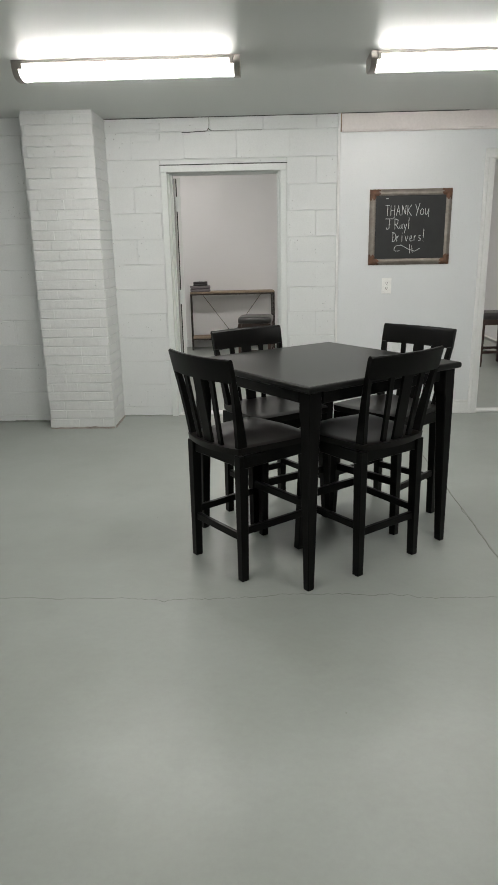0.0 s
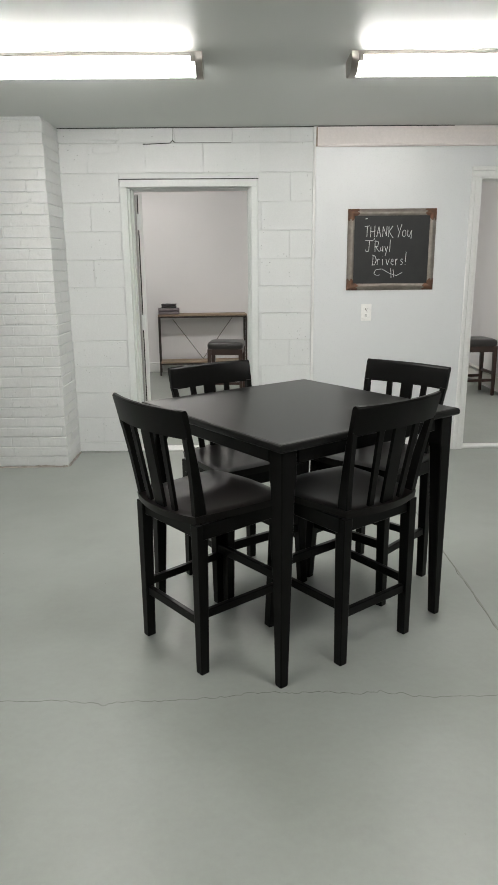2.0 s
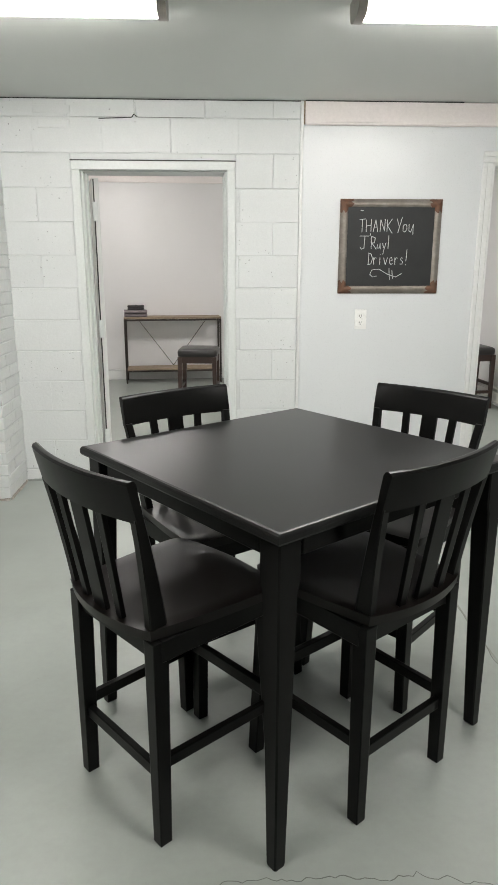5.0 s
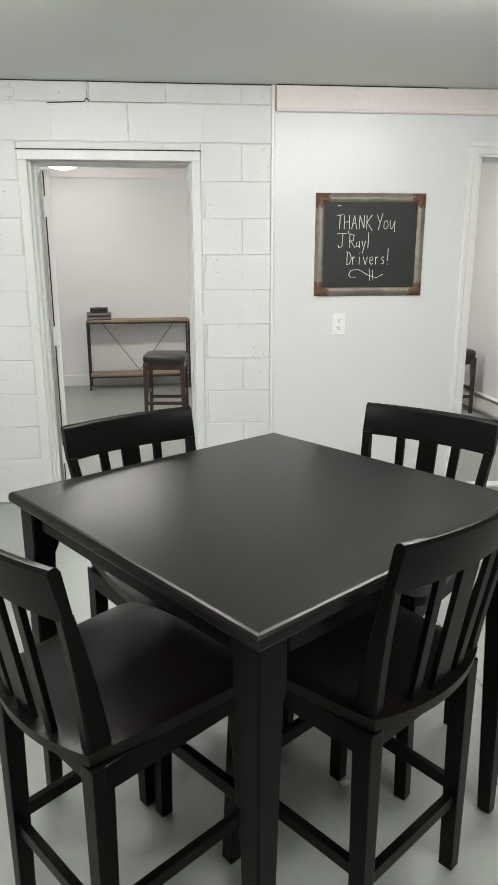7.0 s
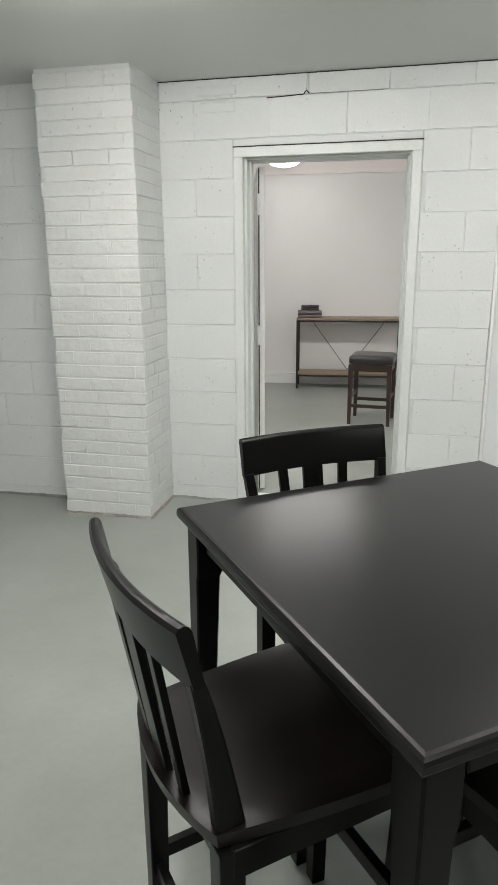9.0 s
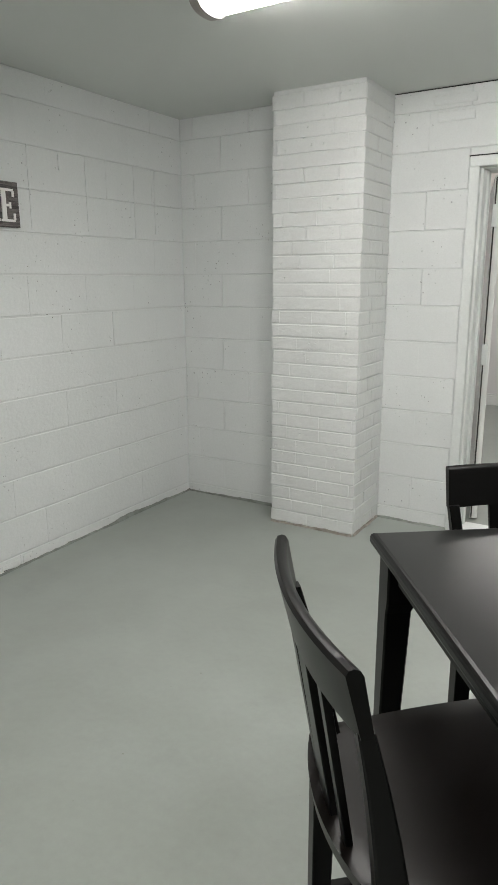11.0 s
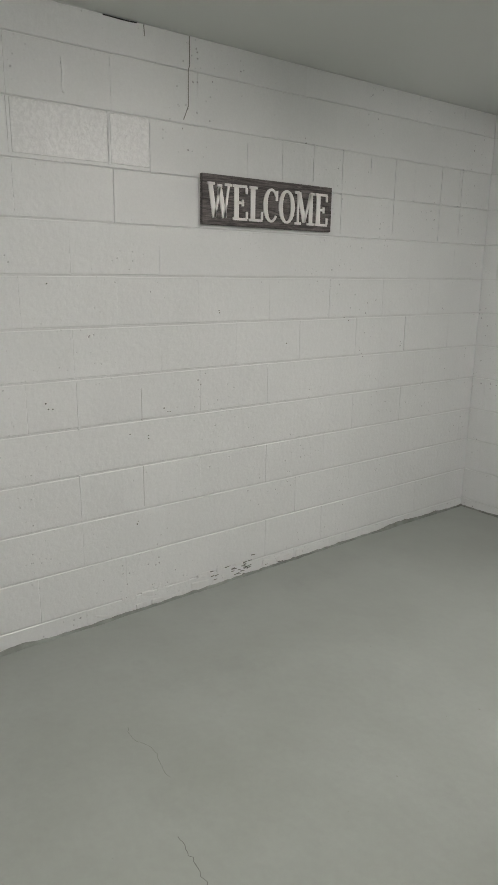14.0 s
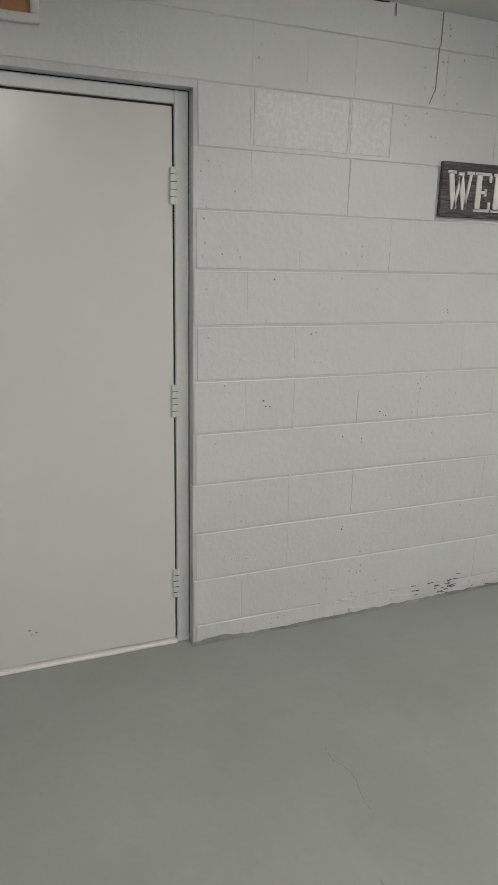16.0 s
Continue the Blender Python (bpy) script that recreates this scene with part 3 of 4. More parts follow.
def bow(a, b, n_in, lab="frame_side"):
    """One half-round frame side with mitred ends."""
    a, b, n_in = Vector(a), Vector(b), Vector(n_in)
    way = (b - a).normalized()
    ra, rb = [], []
    for k in range(7):
        f = k / 6
        out = Vector((0, -0.006 - 0.020 * math.sin(math.pi * f), 0)) + n_in * bw * f
        ra.append(a + out + way * bw * f)
        rb.append(b + out - way * bw * f)
    ra += [a + n_in * bw + way * bw, a]
    rb += [b + n_in * bw - way * bw, b]
    return ra, rb


yb = YB - 0.001
corners = [(bx0, yb, bz0), (bx1, yb, bz0), (bx1, yb, bz1), (bx0, yb, bz1)]
inward = [(0, 0, 1), (-1, 0, 0), (0, 0, -1), (1, 0, 0)]
for k in range(4):
    a, b = Vector(corners[k]), Vector(corners[(k + 1) % 4])
    ra, rb = bow(a, b, inward[k])
    part("frame_side", loft(B(), [ra, rb]), MAT["zinc"], bd, "galvanised grey-brown frame side", True)
    way = (b - a).normalized()
    for base, d in ((ra, way), (rb, -way)):
        lift = Vector((0, -0.0016, 0))
        mid = base[3]
        cut = [p + lift for p in base[:7]]
        end = [mid + (p - mid) * 1.0 + d * (0.05 + 0.012 * math.sin(i * 2.3)) - d * (p - mid).dot(d) + lift for i, p in enumerate(base[:7])]
        part("rusty_corner", loft(B(), [cut, end], closed=False, caps=False), MAT["rust"], bd, "rust-brown corner of the frame", True)
x = 1.075
for text, x, z, sx, sz, gap in (("THANK", 1.078, 1.655, 0.038, 0.076, 0.045), ("You", 1.320, 1.655, 0.042, 0.082, 0.038), ("Drivers!", 1.140, 1.452, 0.036, 0.074, 0.0350)):
    for c in text:
        part("chalk_letter", strokes(B(), GLYPH[c], x, z, sx, sz, YB - 0.0175, 0.0019), MAT["chalk"], bd)
        x += gap
part("chalk_scribble", strokes(B(), "0 1 1.6 1/.9 1 .8 .1 .3 0 .1 .2/1.9 1.2 1.8 1", 1.084, 1.548, 0.036, 0.082, YB - 0.0175, 0.0019), MAT["chalk"], bd)
part("chalk_scribble", strokes(B(), "0 1 .05 0/0 1 .6 .9 .5 .5 .1 .5 .8 0/1 .4 .9 .1 1.3 .1 1.35 .5 1.4 0/1.7 .5 1.9 .1/2.2 .5 1.8 -.4/2.6 1.1 2.55 0", 1.158, 1.548, 0.044, 0.080, YB - 0.0175, 0.0019),
     MAT["chalk"], bd)
part("chalk_flourish", strokes(B(), ".3 0 0 .3 .2 .8 .9 .9 1.8 .3 2.6 0 3.2 .4/1.9 1 2 -.3/2.2 .8 2.3 -.2/.4 .05 .7 .1", 1.158, 1.374, 0.066, 0.055, YB - 0.0175, 0.0019), MAT["chalk"], bd)
part("chalk_mark", box(B(), 1.082, YB - 0.0185, 1.783, 1.10, YB - 0.0172, 1.789), MAT["chalk"], bd)

out = thing("wall_outlet", "white duplex wall outlet with cover plate", "outlet")
part("cover_plate", box(B(), 1.072, YB - 0.007, 1.036, 1.152, YB - 0.0005, 1.164, 0.003, 2), MAT["plate"], out)
for z in (1.078, 1.122):
    soc = part("socket", box(B(), 1.097, YB - 0.0095, z - 0.016, 1.127, YB - 0.006, z + 0.016, 0.003), MAT["plate"], out)
    for x in (1.104, 1.116):
        part("slot", box(B(), x, YB - 0.0103, z - 0.004, x + 0.0025, YB - 0.0094, z + 0.009), MAT["dark"], soc)
    part("slot", box(B(), 1.109, YB - 0.0103, z - 0.012, 1.1145, YB - 0.0094, z - 0.007), MAT["dark"], soc)

# WELCOME sign on the left wall
sign = thing("welcome_sign", "dark weathered wooden plank sign with white raised letters WELCOME", "sign")
for k in range(2):
    z0 = 1.703 + k * 0.1035
    part("plank", box(B(), XL + 0.002, 3.983, z0, XL + 0.022, 4.740, z0 + 0.103, 0.002), MAT["board"], sign)
WIDTHS = {"W": 0.128, "E": 0.084, "L": 0.080, "C": 0.084, "O": 0.088, "M": 0.122}
# thick and thin strokes of a slab alphabet: across, up, across, up, weight
SLAB = {
    "W": "0.12 1 0.30 0 2 0.30 0 0.50 0.9 1 0.50 0.9 0.70 0 2 0.70 0 0.88 1 1 0 1 0.30 1 1 0.40 0.96 0.60 0.96 1 0.72 1 1 1 1",
    "E": "0.24 0 0.24 1 2.2 0 0 0.95 0 1 0 1 0.92 1 1 0.3 0.5 0.66 0.5 1 0.93 0.02 0.93 0.24 1 0.90 0.98 0.90 0.78 1 0.66 0.40 0.66 0.60 1",
    "L": "0.27 0 0.27 1 2.2 0 0 0.95 0 1 0.02 1 0.58 1 1 0.93 0.02 0.93 0.28 1",
    "M": "0.16 0 0.16 1 1 0.20 1 0.50 0.05 2 0.50 0.05 0.80 1 1 0.82 0 0.82 1 2 0 0 0.32 0 1 0.64 0 1 0 1 0 1 0.22 1 1 0.80 1 1 1 1",
}
y, LH, LZ, PEN = 4.006, 0.138, 1.733, 0.0112
for c in "WELCOME":
    bm, w = B(), WIDTHS[c]
    xa = XL + 0.0245

    def stroke(a0, b0, a1, b1, wt):
        p, q = Vector((xa, y + a0 * w, LZ + b0 * LH)), Vector((xa, y + a1 * w, LZ + b1 * LH))
        bar(bm, p, q, PEN * wt, 0.005, side=(q - p).cross(Vector((1, 0, 0))), bevel=0)
    if c in SLAB:
        v = [float(n) for n in SLAB[c].split()]
        for i in range(0, len(v), 5):
            stroke(*v[i:i + 5])
    else:
        first_a, last_a = (40, 320) if c == "C" else (0, 360)
        n = 22
        for i in range(n):
            t0, t1 = (radians(first_a + (last_a - first_a) * (i + k) / n) for k in (-0.05, 1.05))
            wt = 0.9 + 1.2 * abs(math.cos((t0 + t1) / 2)) ** 1.5
            stroke(0.5 + 0.42 * math.cos(t0), 0.5 + 0.5 * math.sin(t0), 0.5 + 0.42 * math.cos(t1), 0.5 + 0.5 * math.sin(t1), wt if c == "O" or math.cos(t0) < 0 else 1.0)
        if c == "C":
            stroke(0.88, 0.66, 0.88, 0.98, 1.1)
    part("letter", bm, MAT["letter"], sign)
    y += w + 0.0062

# small framed print above the steel door
pic = thing("framed_print", "small orange print in a white frame on the block wall", "picture")
part("print", box(B(), XL + 0.002, 2.05, 2.20, XL + 0.010, 2.47, 2.40), MAT["orange"], pic)
for b in ((2.02, 2.188, 2.487, 2.213), (2.02, 2.392, 2.487, 2.417), (2.02, 2.213, 2.045, 2.392), (2.462, 2.213, 2.487, 2.392)):
    part("frame_side", box(B(), XL + 0.001, b[0], b[1], XL + 0.024, b[2], b[3], 0.003), MAT["trim"], pic)

# ---- back room things ----
con = thing("console_table", "rustic wood and dark iron console table with crossed wires", "console table", m=pose(-0.40, 10.345, 0, 0, 0, 5))
CW, CD, CH = 1.20, 0.32, 0.822
part("top_board", box(B(), -CW / 2, -CD / 2, CH - 0.022, CW / 2, CD / 2, CH, 0.003), MAT["rustic"], con)
part("shelf_board", box(B(), -CW / 2 + 0.02, -CD / 2 + 0.01, 0.165, CW / 2 - 0.02, CD / 2 - 0.01, 0.185, 0.003), MAT["rustic"], con)
for z in (CH - 0.044, 0.145):
    for s in (-1, 1):
        part("rail", box(B(), -CW / 2, s * (CD / 2 - 0.01) - 0.009, z, CW / 2, s * (CD / 2 - 0.01) + 0.009, z + 0.02, 0.002), MAT["iron"], con)
for sx in (-1, 1):
    for sy in (-1, 1):
        part("leg", box(B(), sx * (CW / 2 - 0.011) - 0.011, sy * (CD / 2 - 0.011) - 0.011, 0, sx * (CW / 2 - 0.011) + 0.011, sy * (CD / 2 - 0.011) + 0.011, CH - 0.023, 0.002), MAT["iron"], con)
    part("cross_wire", bar(B(), (sx * (CW / 2 - 0.16), CD / 2 - 0.01, CH - 0.04), (0, CD / 2 - 0.01, 0.185), 0.007, 0.007, bevel=0), MAT["iron"], con, "thin diagonal wire")


def folded(name, w, d, h, mat, m, label):
    ob = tagged(new(name), label, "towel", "folded towels")
    ob.matrix_basis = m
    for k in range(2):
        rings = []
        for j in range(9):
            x = -w / 2 + w * j / 8
            r = []
            for i in range(16):
                a = 2 * math.pi * i / 16
                yy = d / 2 * math.copysign(abs(math.cos(a)) ** 0.5, math.cos(a))
                zz = h / 4 * math.copysign(abs(math.sin(a)) ** 0.6, math.sin(a))
                e = 1 - 0.12 * abs(2 * j / 8 - 1) ** 6
                r.append((x, yy * e + 0.004 * math.sin(x * 40), zz * e + h / 4 + k * h / 2 + 0.0015 * math.sin(x * 55 + yy * 30 + k)))
            rings.append(r)
        part("fold", loft(B(), rings), mat, ob, "", True)
    return ob


cm = con.matrix_basis
folded("folded_towel", 0.27, 0.22, 0.085, MAT["towel"], cm @ pose(-0.455, -0.03, CH, 0, 0, 6), "mauve-grey folded towel on the console table")
folded("folded_towel", 0.19, 0.16, 0.055, MAT["towel_dark"], cm @ pose(-0.45, -0.03, CH + 0.085, 0, 0, -5), "charcoal folded towel on another towel")


def stool_proto(m):
    st = thing("counter_stool", "dark brown wooden stool with black padded seat", "stool", "stools of the back room", m)
    w = 0.20
    rings = []
    for z, k in ((0.560, 0.97), (0.567, 1.0), (0.600, 1.015), (0.620, 0.99), (0.632, 0.92), (0.637, 0.75), (0.639, 0.4)):
        r = []
        for i in range(32):
            a = 2 * math.pi * i / 32
            r.append((w * k * math.copysign(abs(math.cos(a)) ** 0.28, math.cos(a)), w * k * math.copysign(abs(math.sin(a)) ** 0.28, math.sin(a)), z))
        rings.append(r)
    part("seat_cushion", loft(B(), rings), MAT["leather"], st, "black padded leatherette cushion", True)
    for s in (-1, 1):
        for q in (-1, 1):
            part("leg", bar(B(), (s * 0.178, q * 0.178, 0), (s * 0.172, q * 0.172, 0.56), 0.03, 0.03, 0.044, 0.044), MAT["brown"], st)
        part("apron", box(B(), s * 0.176 - 0.01, -0.155, 0.495, s * 0.176 + 0.01, 0.155, 0.559), MAT["brown"], st)
        part("apron", box(B(), -0.155, s * 0.176 - 0.01, 0.495, 0.155, s * 0.176 + 0.01, 0.559), MAT["brown"], st)
        part("stretcher", box(B(), s * 0.176 - 0.01, -0.165, 0.235, s * 0.176 + 0.01, 0.165, 0.265), MAT["brown"], st)
        part("stretcher", box(B(), -0.165, s * 0.176 - 0.01, 0.16, 0.165, s * 0.176 + 0.01, 0.19), MAT["brown"], st)
    return st


stool = stool_proto(pose(-0.03, 8.62, 0, 0, 0, -5))
copy_thing(stool, pose(2.80, 8.66, 0, 0, 0, 4))

heat = thing("baseboard_heater", "cream enamel baseboard heater along the wall", "heater")
hx = ROOM_X1
part("back_plate", box(B(), hx - 0.012, 7.2, 0.03, hx - 0.001, 10.4, 0.20), MAT["heater"], heat)
part("front_cover", box(B(), hx - 0.065, 7.2, 0.055, hx - 0.055, 10.4, 0.165, 0.003), MAT["heater"], heat)
part("top_lip", box(B(), hx - 0.06, 7.2, 0.192, hx - 0.012, 10.4, 0.20, 0.002), MAT["heater"], heat)
part("element", box(B(), hx - 0.05, 7.25, 0.07, hx - 0.014, 10.35, 0.12), MAT["dark"], heat, "dark heating element in the slot")
for y in (7.2, 10.38):
    part("end_cap", box(B(), hx - 0.066, y, 0.0, hx - 0.001, y + 0.02, 0.20, 0.002), MAT["heater"], heat)

dome = thing("dome_ceiling_light", "round lit dome ceiling light of the back room", "ceiling light", m=pose(-1.047, 9.6, ROOM_Z - 0.02))
rings = [[(r * math.cos(a * math.pi / 16), r * math.sin(a * math.pi / 16), z) for a in range(32)] for r, z in ((0.165, -0.09), (0.17, -0.12), (0.158, -0.15), (0.12, -0.175), (0.05, -0.19))]
part("glass_dome", loft(B(), rings), MAT["dome"], dome, "", True)
part("base_ring", loft(B(), [[(r * math.cos(a * math.pi / 16), r * math.sin(a * math.pi / 16), z) for a in range(32)] for r, z in ((0.12, 0.02), (0.15, -0.09))]), MAT["trim"], dome)
# two unseen wrap lights, added only to brighten the back room
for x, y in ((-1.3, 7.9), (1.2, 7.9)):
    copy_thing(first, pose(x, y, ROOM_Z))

# ---- floor cracks and edges ----


def ribbon(name, pts, w, mat, label, z=0.0006):
    bm = B()
    pts = [Vector(p) for p in pts]
    prev = None
    for i, p in enumerate(pts):
        d = (pts[min(i + 1, len(pts) - 1)] - pts[max(i - 1, 0)]).normalized()
        p = Vector((p.x, p.y, ground(p.x, p.y) + 0.0004))
        s = Vector((-d.y, d.x, 0)) * w * (0.5 + 0.5 * abs(noise.noise(p * 9)))
        q = [bm.verts.new(p + s + Vector((0, 0, z))), bm.verts.new(p - s + Vector((0, 0, z)))]
        if prev:
            bm.faces.new((prev[0], prev[1], q[1], q[0]))
        prev = q
    return tagged(part(name, bm, mat), label, "floor crack", kind="structure")


def wander(x):
    return 3.0 + 0.05 * noise.noise((x * 1.3, 0.4, 0)) + 0.022 * noise.noise((x * 7, 2.2, 0)) + 0.014 * noise.noise((x * 26, 5.1, 0)) + 0.010 * noise.noise((x * 62, 5.1, 0)) + 0.02 * x


ribbon("floor_crack", [(x * 0.012, wander(x * 0.012), 0) for x in range(-92, 290)], 0.0021, MAT["crack"], "hairline crack across the painted floor")
ribbon("floor_crack_short", [(-1.78 + 0.012 * k, 3.205 - 0.03 * noise.noise((k * 0.11, 1, 0)) + 0.009 * noise.noise((k * 0.83, 3, 0)), 0) for k in range(26)], 0.0010, MAT["crack"], "short hairline crack in the floor")
ribbon("floor_crack_branch", [(-1.27 + 0.012 * k, 3.095 - 0.0013 * k + 0.015 * noise.noise((k * 0.2, 7, 0)) + 0.010 * noise.noise((k * 0.77, 9, 0)), 0) for k in range(16)], 0.0016, MAT["crack"], "short crack in the floor")
ribbon("floor_joint", [(1.203 + 0.006 * noise.noise((0, y * 0.06, 1)), 1.0 + y * 0.02, 0) for y in range(0, 262)], 0.0075, MAT["joint"], "filled control joint in the concrete floor")


ribbon("floor_joint_crack", [(1.199 + 0.007 * noise.noise((0, y * 0.21, 4)), 1.9 + y * 0.02, 0) for y in range(0, 215)], 0.0022, MAT["crack"], "thin crack beside the filled control joint", 0.0012)
rnd = random.Random(52)
bm = B()
for k in range(45):
    x, y, r = rnd.uniform(-2.3, 2.4), rnd.uniform(1.2, 5.6), rnd.choice((0.0012, 0.0016, 0.002, 0.0035))
    ring = [(x + r * rnd.uniform(0.6, 1.3) * math.cos(a), y + r * rnd.uniform(0.6, 1.3) * math.sin(a), ground(x, y) + 0.0009) for a in (0, 1.0, 2.1, 3.1, 4.2, 5.2)]
    bm.faces.new([bm.verts.new(p) for p in ring])
tagged(part("floor_specks", bm, MAT["joint"]), "small dark specks and chips on the painted floor", "floor dirt", kind="stuff")


def edge_strip(name, a, b, n_out, seed, mat="cove"):
    """Ragged cove of floor paint and mortar where a wall meets the floor."""
    a, b, n_out = Vector(a), Vector(b), Vector(n_out)
    steps = max(4, int((b - a).length / 0.018))
    rings = []
    for k in range(steps + 1):
        p = a + (b - a) * k / steps
        p.z = ground(p.x, p.y)
        h = 0.010 + 0.022 * max(0, noise.noise(p * 5 + Vector((seed, 0, 0)))) + 0.006 * noise.noise(p * 31)
        w = 0.008 + 0.012 * max(0, noise.noise(p * 7 + Vector((0, seed, 0))))
        rings.append([p + n_out * w, p + n_out * 0.006 + Vector((0, 0, max(h, 0.004))), p - n_out * 0.003 + Vector((0, 0, max(h, 0.004)))])
    return tagged(part(name, loft(B(), rings, closed=False, caps=False), MAT[mat]), "ragged grey mortar and paint line along the wall foot", "baseboard", kind="structure")


edge_strip("trim_wall_foot", (XL, LD[1], 0), (XL, 6.07, 0), (1, 0, 0), 3)
edge_strip("trim_recess_foot", (XL, 6.07, 0), (-1.70, 6.07, 0), (0, -1, 0), 5)
edge_strip("trim_block_foot", (-1.165, YB, 0), (D1[0], YB, 0), (0, -1, 0), 8)
edge_strip("trim_column_foot", (-1.70, 5.83, 0), (-1.165, 5.83, 0), (0, -1, 0), 9, "dirt")
edge_strip("trim_column_side_foot", (-1.165, 5.83, 0), (-1.165, YB, 0), (1, 0, 0), 12, "dirt")

# dark splits in the walls


def split(name, pts, w, axis, label):
    bm = B()
    for a, b in zip(pts, pts[1:]):
        if axis == "y":
            a, b = (a[0], YB - 0.0035, a[1]), (b[0], YB - 0.0035, b[1])
        else:
            a, b = (XL + 0.0035, a[0], a[1]), (XL + 0.0035, b[0], b[1])
        d = Vector(b) - Vector(a)
        side = d.cross(Vector((0, 1, 0) if axis == "y" else (1, 0, 0)))
        bar(bm, a, b, w, 0.004, side=side, bevel=0)
    return tagged(part(name, bm, MAT["dark" if w > 0.0025 else "joint"]), label, "wall crack", kind="structure")


split("trim_crack_back", [(-0.55, 2.312), (-0.46, 2.315), (-0.35, 2.320), (-0.335, 2.338), (-0.32, 2.322)], 0.005, "y", "dark stepped crack between blocks above the doorway")
split("trim_crack_back_thin", [(-0.332, 2.42), (-0.334, 2.338), (-0.31, 2.321), (-0.10, 2.321), (0.09, 2.320)], 0.002, "y", "thin crack in a block joint")
split("trim_crack_left", [(3.936, 2.42), (3.936, 2.31), (3.93, 2.30), (3.928, 2.16), (3.905, 2.108)], 0.0018, "x", "thin dark crack in a block joint")

rnd = random.Random(31)
bm = B()
for k in range(30):
    y, z = rnd.gauss(4.22, 0.10), abs(rnd.gauss(0.035, 0.03)) - 0.01
    l, h = rnd.uniform(0.003, 0.018), rnd.uniform(0.0015, 0.005)
    bar(bm, (XL + 0.0012, y - l, z - l * rnd.uniform(-0.3, 0.6)), (XL + 0.0012, y + l, z), h, 0.004, h * 0.3, 0.004, side=(0, 0, 1), bevel=0)
tagged(part("trim_foot_chips", bm, MAT["crack"]), "chipped dark crevices at the wall foot", "wall crack", kind="structure")
# bars on the wall face, coloured dark for the shade in the ceiling crevice
split("trim_ceiling_crevice", [(3.56, 2.419), (3.66, 2.418), (3.70, 2.42)], 0.0035, "x", "dark bar standing in for the shaded gap at the wall top")
split("trim_ceiling_crevice", [(3.73, 2.42), (3.732, 2.38)], 0.002, "x", "dark bar standing in for the shaded gap at the wall top")

# ceiling line gaps: their shade painted as thin dark strips
bm = B()
box(bm, -1.165, YB - 0.003, CEIL - 0.0045, 0.69, YB + 0.01, CEIL - 0.001)
box(bm, 0.716, YB - 0.020, CEIL - 0.0055, 1.7, YB - 0.001, CEIL - 0.001)
tagged(part("trim_ceiling_gap", bm, MAT["dark"]), "dark strips standing in for the shaded gap between wall top and ceiling", "trim", kind="structure")

# ---- column core, blocks and bricks ----
column = structure("column", box(B(), -1.696, 5.834, 0, -1.169, 6.3, CEIL), MAT["mortar"], "white painted brick chimney column", "column")
CACHE = {}


def piece(name, length, height, depth, bevel, mat, seed):
    key = (name, round(length, 3), round(height, 3), seed)
    if key not in CACHE:
        bm = box(B(), -length / 2, 0, -height / 2, length / 2, depth, height / 2, bevel)
        for v in bm.verts:
            p = v.co * 23 + Vector((seed * 7.1, 0, 0))
            v.co += Vector((noise.noise(p), 0.4 * noise.noise(p + Vector((9, 0, 0))), noise.noise(p + Vector((0, 9, 0))))) * bevel * 0.9
        CACHE[key] = mesh_of(name, bm, mat)
    return CACHE[key]


def lay(parent, name, mat, z0, z1, course, base, spans, module, place, rot, gap_v, gap_h, bevel, proud, shifts, rnd, seen=1.0, least=0.03, tilt=0.12):
    """Courses of pieces; spans(z) gives the stretches along the wall; place(u, z) the point; rot the turn about z."""
    k = 0
    z = base - course
    while z < z1:
        lo, hi = max(z, z0), min(z + course, z1)
        gh = gap_h(lo, rnd) if callable(gap_h) else gap_h
        if hi - lo > 0.02:
            for u0, u1 in spans(lo, hi):
                u = math.floor((u0 - shifts(k)) / module) * module + shifts(k)
                while u < u1:
                    a, b = max(u, u0), min(u + module, u1)
                    if b - a > least:
                        ob = new(name, piece(name, b - a - (gap_v if rnd.random() < seen else -0.0075), hi - lo - gh, 0.03, bevel, mat, rnd.randrange(6)))
                        p = place((a + b) / 2, (lo + hi) / 2)
                        d = rnd.uniform(-0.5, 1.0) * proud
                        ob.matrix_basis = pose(*p, 0, 0, rot) @ Matrix.Translation((0, -d, 0)) @ pose(0, 0, 0, rnd.uniform(-tilt, tilt), 0, rnd.uniform(-tilt, tilt))
                        ob.parent = parent
                    u += module
        z += course
        k += 1




def filled(top, bottom, level):
    """Joint width by height: thick coats of paint fill the upper joints."""
    return lambda z, r: top * r.uniform(0.6, 1.3) if z > level else bottom * r.uniform(0.75, 1.2)


rnd = random.Random(7)
lay(wall_back, "block", MAT["block"], 0, CEIL - 0.004, 0.2032, 0.085, lambda lo, hi: ((-1.165, D1[0]), (D1[1], 0.686)) if lo < D1[2] - 0.05 else ((-1.165, 0.686),),
    0.4215, lambda u, z: (u, YB, z), 0, 0.0015, filled(0.0036, 0.0046, 1.5), 0.0026, 0.0012, lambda k: 0.098 if k % 2 == 0 else 0.305, rnd, 0.85)
lay(wall_recess, "block", MAT["block"], 0, CEIL - 0.002, 0.2032, 0.061, lambda lo, hi: ((XL, -1.69),), 0.4064, lambda u, z: (u, 6.07, z), 0, 0.0015, 0.0042, 0.0024,
    0.001, lambda k: -2.20 if k % 2 else -2.0, rnd, 0.7)
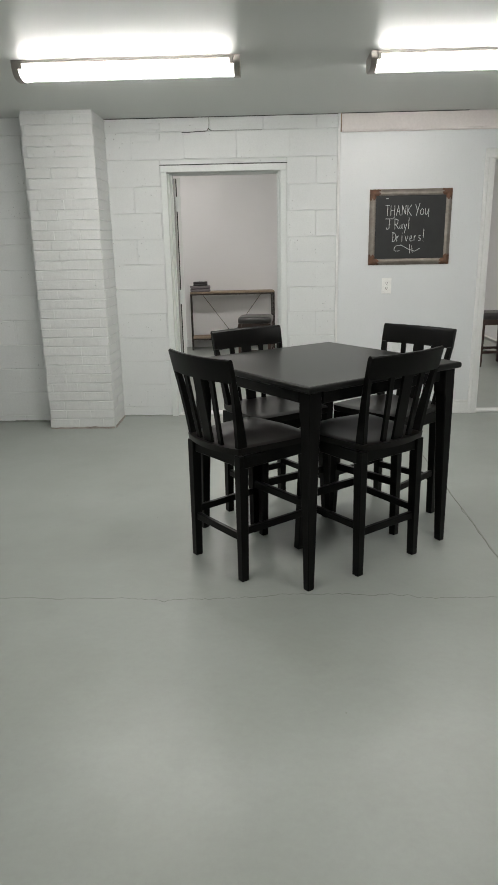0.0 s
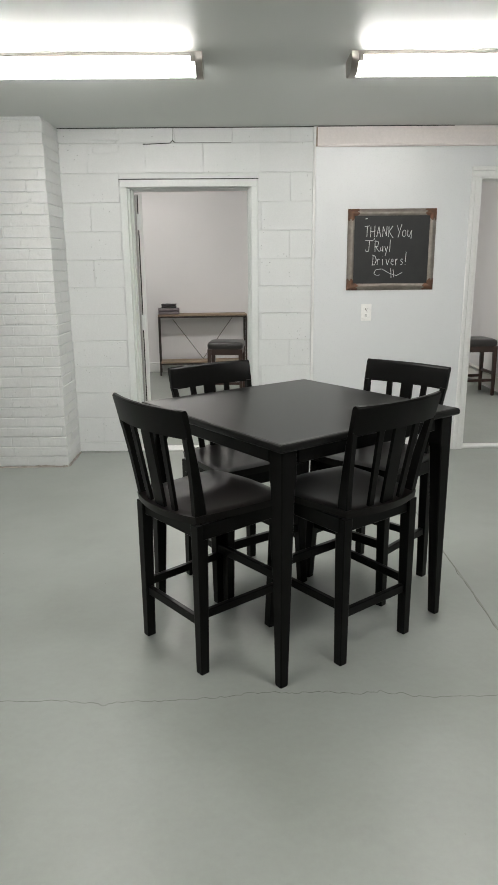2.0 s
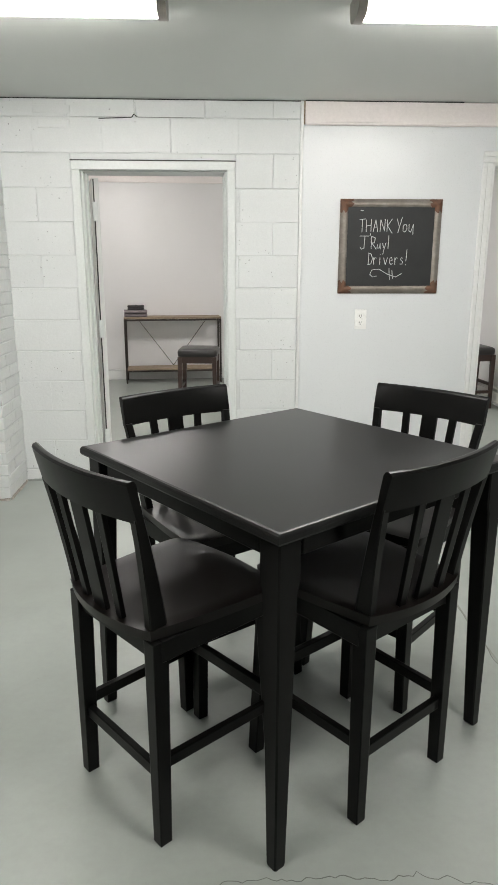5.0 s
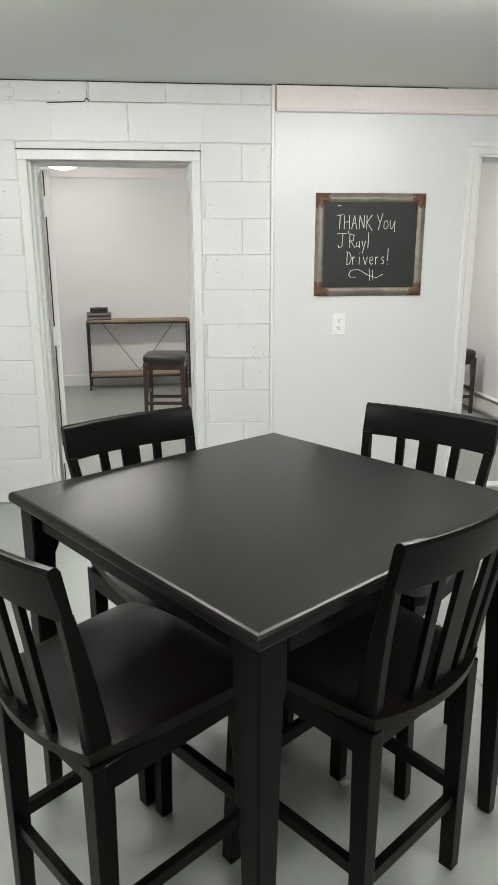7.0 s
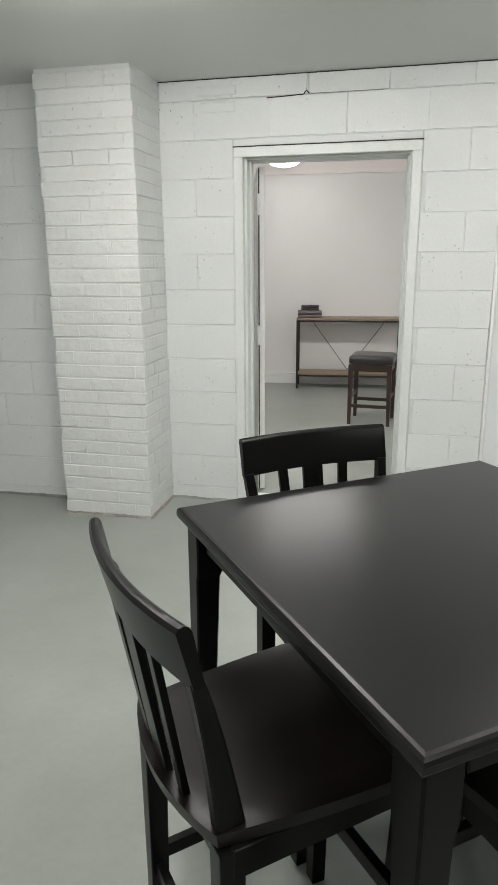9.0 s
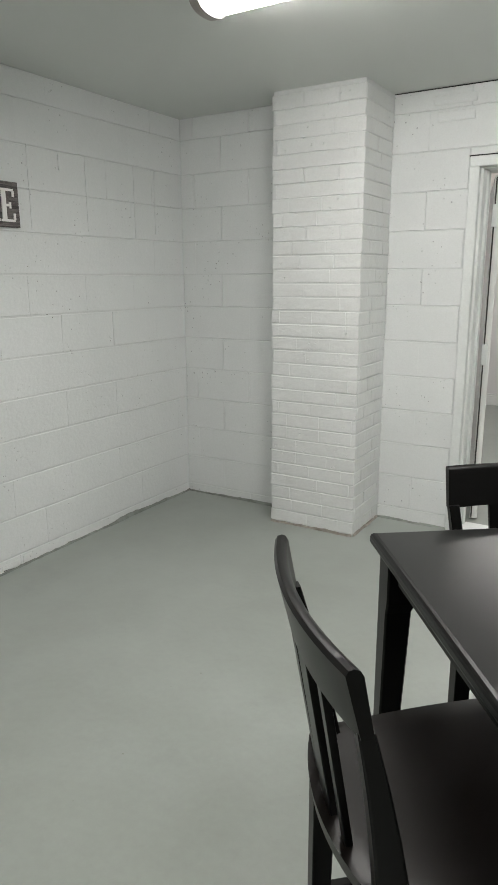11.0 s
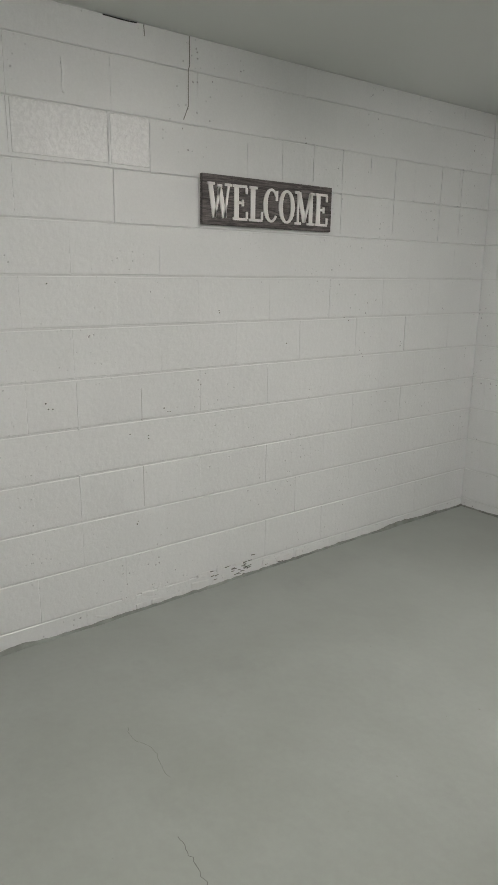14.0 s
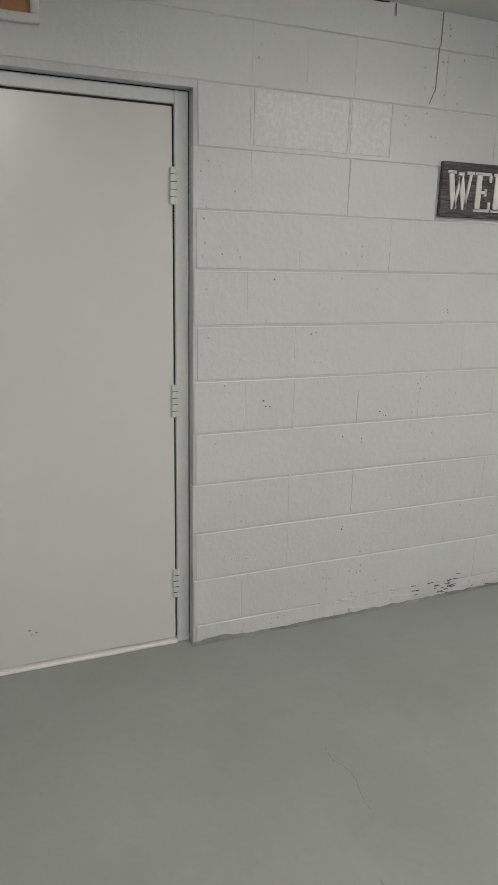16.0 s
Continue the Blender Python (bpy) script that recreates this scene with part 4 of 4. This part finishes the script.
lay(wall_left, "block", MAT["block"], -0.06, CEIL - 0.002, 0.2032, 0.061, lambda lo, hi: ((1.2, LD[0]), (LD[1], 6.07)) if lo < LD[2] - 0.03 else ((1.2, 6.07),), 0.398,
    lambda u, z: (XL, u, z), 90, 0.001, filled(0.0030, 0.0072, 1.55), 0.0028, 0.0004, lambda k: 3.182 if k % 2 else 3.384, rnd, 0.2, 0.03, 0.03)
rb = random.Random(21)
offs = [rb.uniform(0.0, 0.2) for k in range(60)]
lay(column, "brick", MAT["brick"], 0.01, CEIL - 0.004, 0.0748, 0.085, lambda lo, hi: ((-1.70 + rb.uniform(-0.004, 0.006), -1.165),), 0.205, lambda u, z: (u, 5.83, z), 0, 0.001, filled(0.0022, 0.0066, 1.62), 0.0034,
    0.0034, lambda k: -1.70 + offs[k], rb, 0.45, 0.03, 0.5)
lay(column, "brick", MAT["brick"], 0.01, CEIL - 0.004, 0.0748, 0.085, lambda lo, hi: ((5.836, YB),), 0.205, lambda u, z: (-1.165, u, z), 90, 0.001, filled(0.0022, 0.0062, 1.62), 0.0034,
    0.0028, lambda k: 5.83 + offs[k + 3], rb, 0.35)
for x0, z0, x1, z1 in ((D1[0], D1[2] + 0.006, D1[1], 0.085 + 10 * 0.2032 - 0.003), (-0.945, 2.338, -0.72, 2.385), (-0.92, 2.255, -0.725, 2.305)):
    part("patch", box(B(), x0, YB - 0.0035, z0, x1, YB + 0.02, z1, 0.0025), MAT["block"], wall_back, "smooth painted mortar patch")

# broken, repainted foot of the left wall
rf = random.Random(77)
y = 3.40
while y < 4.6:
    n = 1 if y < 3.5 or y > 4.2 else 2
    w = rf.uniform(0.05, 0.13)
    for k in range(n):
        h = rf.uniform(0.030, 0.052)
        ob = new("block_fragment", piece("block_fragment", w * rf.uniform(0.8, 0.97), h, 0.04, 0.009, MAT["brick"], rf.randrange(6)))
        z = ground(XL, y) + 0.008 + h / 2 + k * 0.050
        ob.matrix_basis = pose(XL + rf.uniform(-0.001, 0.003), y + w / 2 + k * 0.03, z, 0, 0, 90) @ pose(0, 0, 0, rf.uniform(-3, 3), rf.uniform(-12, 12), rf.uniform(-2, 2))
        ob.parent = wall_left
    y += w

# paint-filled upright joints standing slightly proud, and grey open ones
for y, z0, z1 in ((4.24, 1.92, 2.055), (4.443, 1.922, 2.092), (4.637, 1.932, 2.099), (4.831, 1.70, 2.096), (5.034, 2.004, 2.079), (5.221, 1.708, 2.091), (5.61, 1.697, 2.09),
                  (5.797, 1.723, 2.098), (3.182, 1.906, 2.089), (3.568, 1.90, 2.091), (3.75, 1.893, 2.091), (3.393, 2.13, 2.253), (3.39, 0.866, 1.071), (3.384, 0.484, 0.674)):
    bm, pts = B(), []
    n = 10
    for k in range(n + 1):
        z = z0 + (z1 - z0) * k / n
        pts.append((XL - 0.001, y + 0.003 * noise.noise((z * 25, y, 0)), z))
    for a, b in zip(pts, pts[1:]):
        bar(bm, a, b, 0.009, 0.0075, side=(0, 1, 0), bevel=0.0)
    part("mortar_ridge", bm, MAT["block"], wall_left)
for z0, z1 in ((0.873, 1.015), (0.48, 0.67)):
    part("open_joint", box(B(), XL - 0.006, 3.6775, z0, XL + 0.0014, 3.6825, z1, 0.001), MAT["bare"], wall_left, "grey unpainted upright joint")
rp = random.Random(15)
for y, z in ((5.03, 2.003), (4.60, 2.085), (3.80, 0.905), (3.72, 0.79), (3.62, 0.81), (4.07, 1.32), (3.3, 1.45), (3.27, 0.98), (5.35, 1.12), (4.9, 1.27), (3.66, 0.41), (4.5, 1.18)):
    bm = B()
    for k in range(rp.choice((1, 2, 3))):
        a, b, r = y + rp.uniform(-0.02, 0.02), z + rp.uniform(-0.015, 0.015), rp.uniform(0.0018, 0.0036)
        bmesh.ops.create_uvsphere(bm, u_segments=7, v_segments=4, radius=r, matrix=Matrix.LocRotScale((XL + 0.0005, a, b), None, (0.45, 1.3, 1)))
    part("pit", bm, MAT["crack"], wall_left, "dark pit in the block face")
for y0, y1 in ((3.19, 3.562), (3.574, 3.745)):
    part("patch", box(B(), XL - 0.01, y0, 1.906, XL + 0.0022, y1, 2.088, 0.002), MAT["gloss"], wall_left, "glossier freshly painted block face")
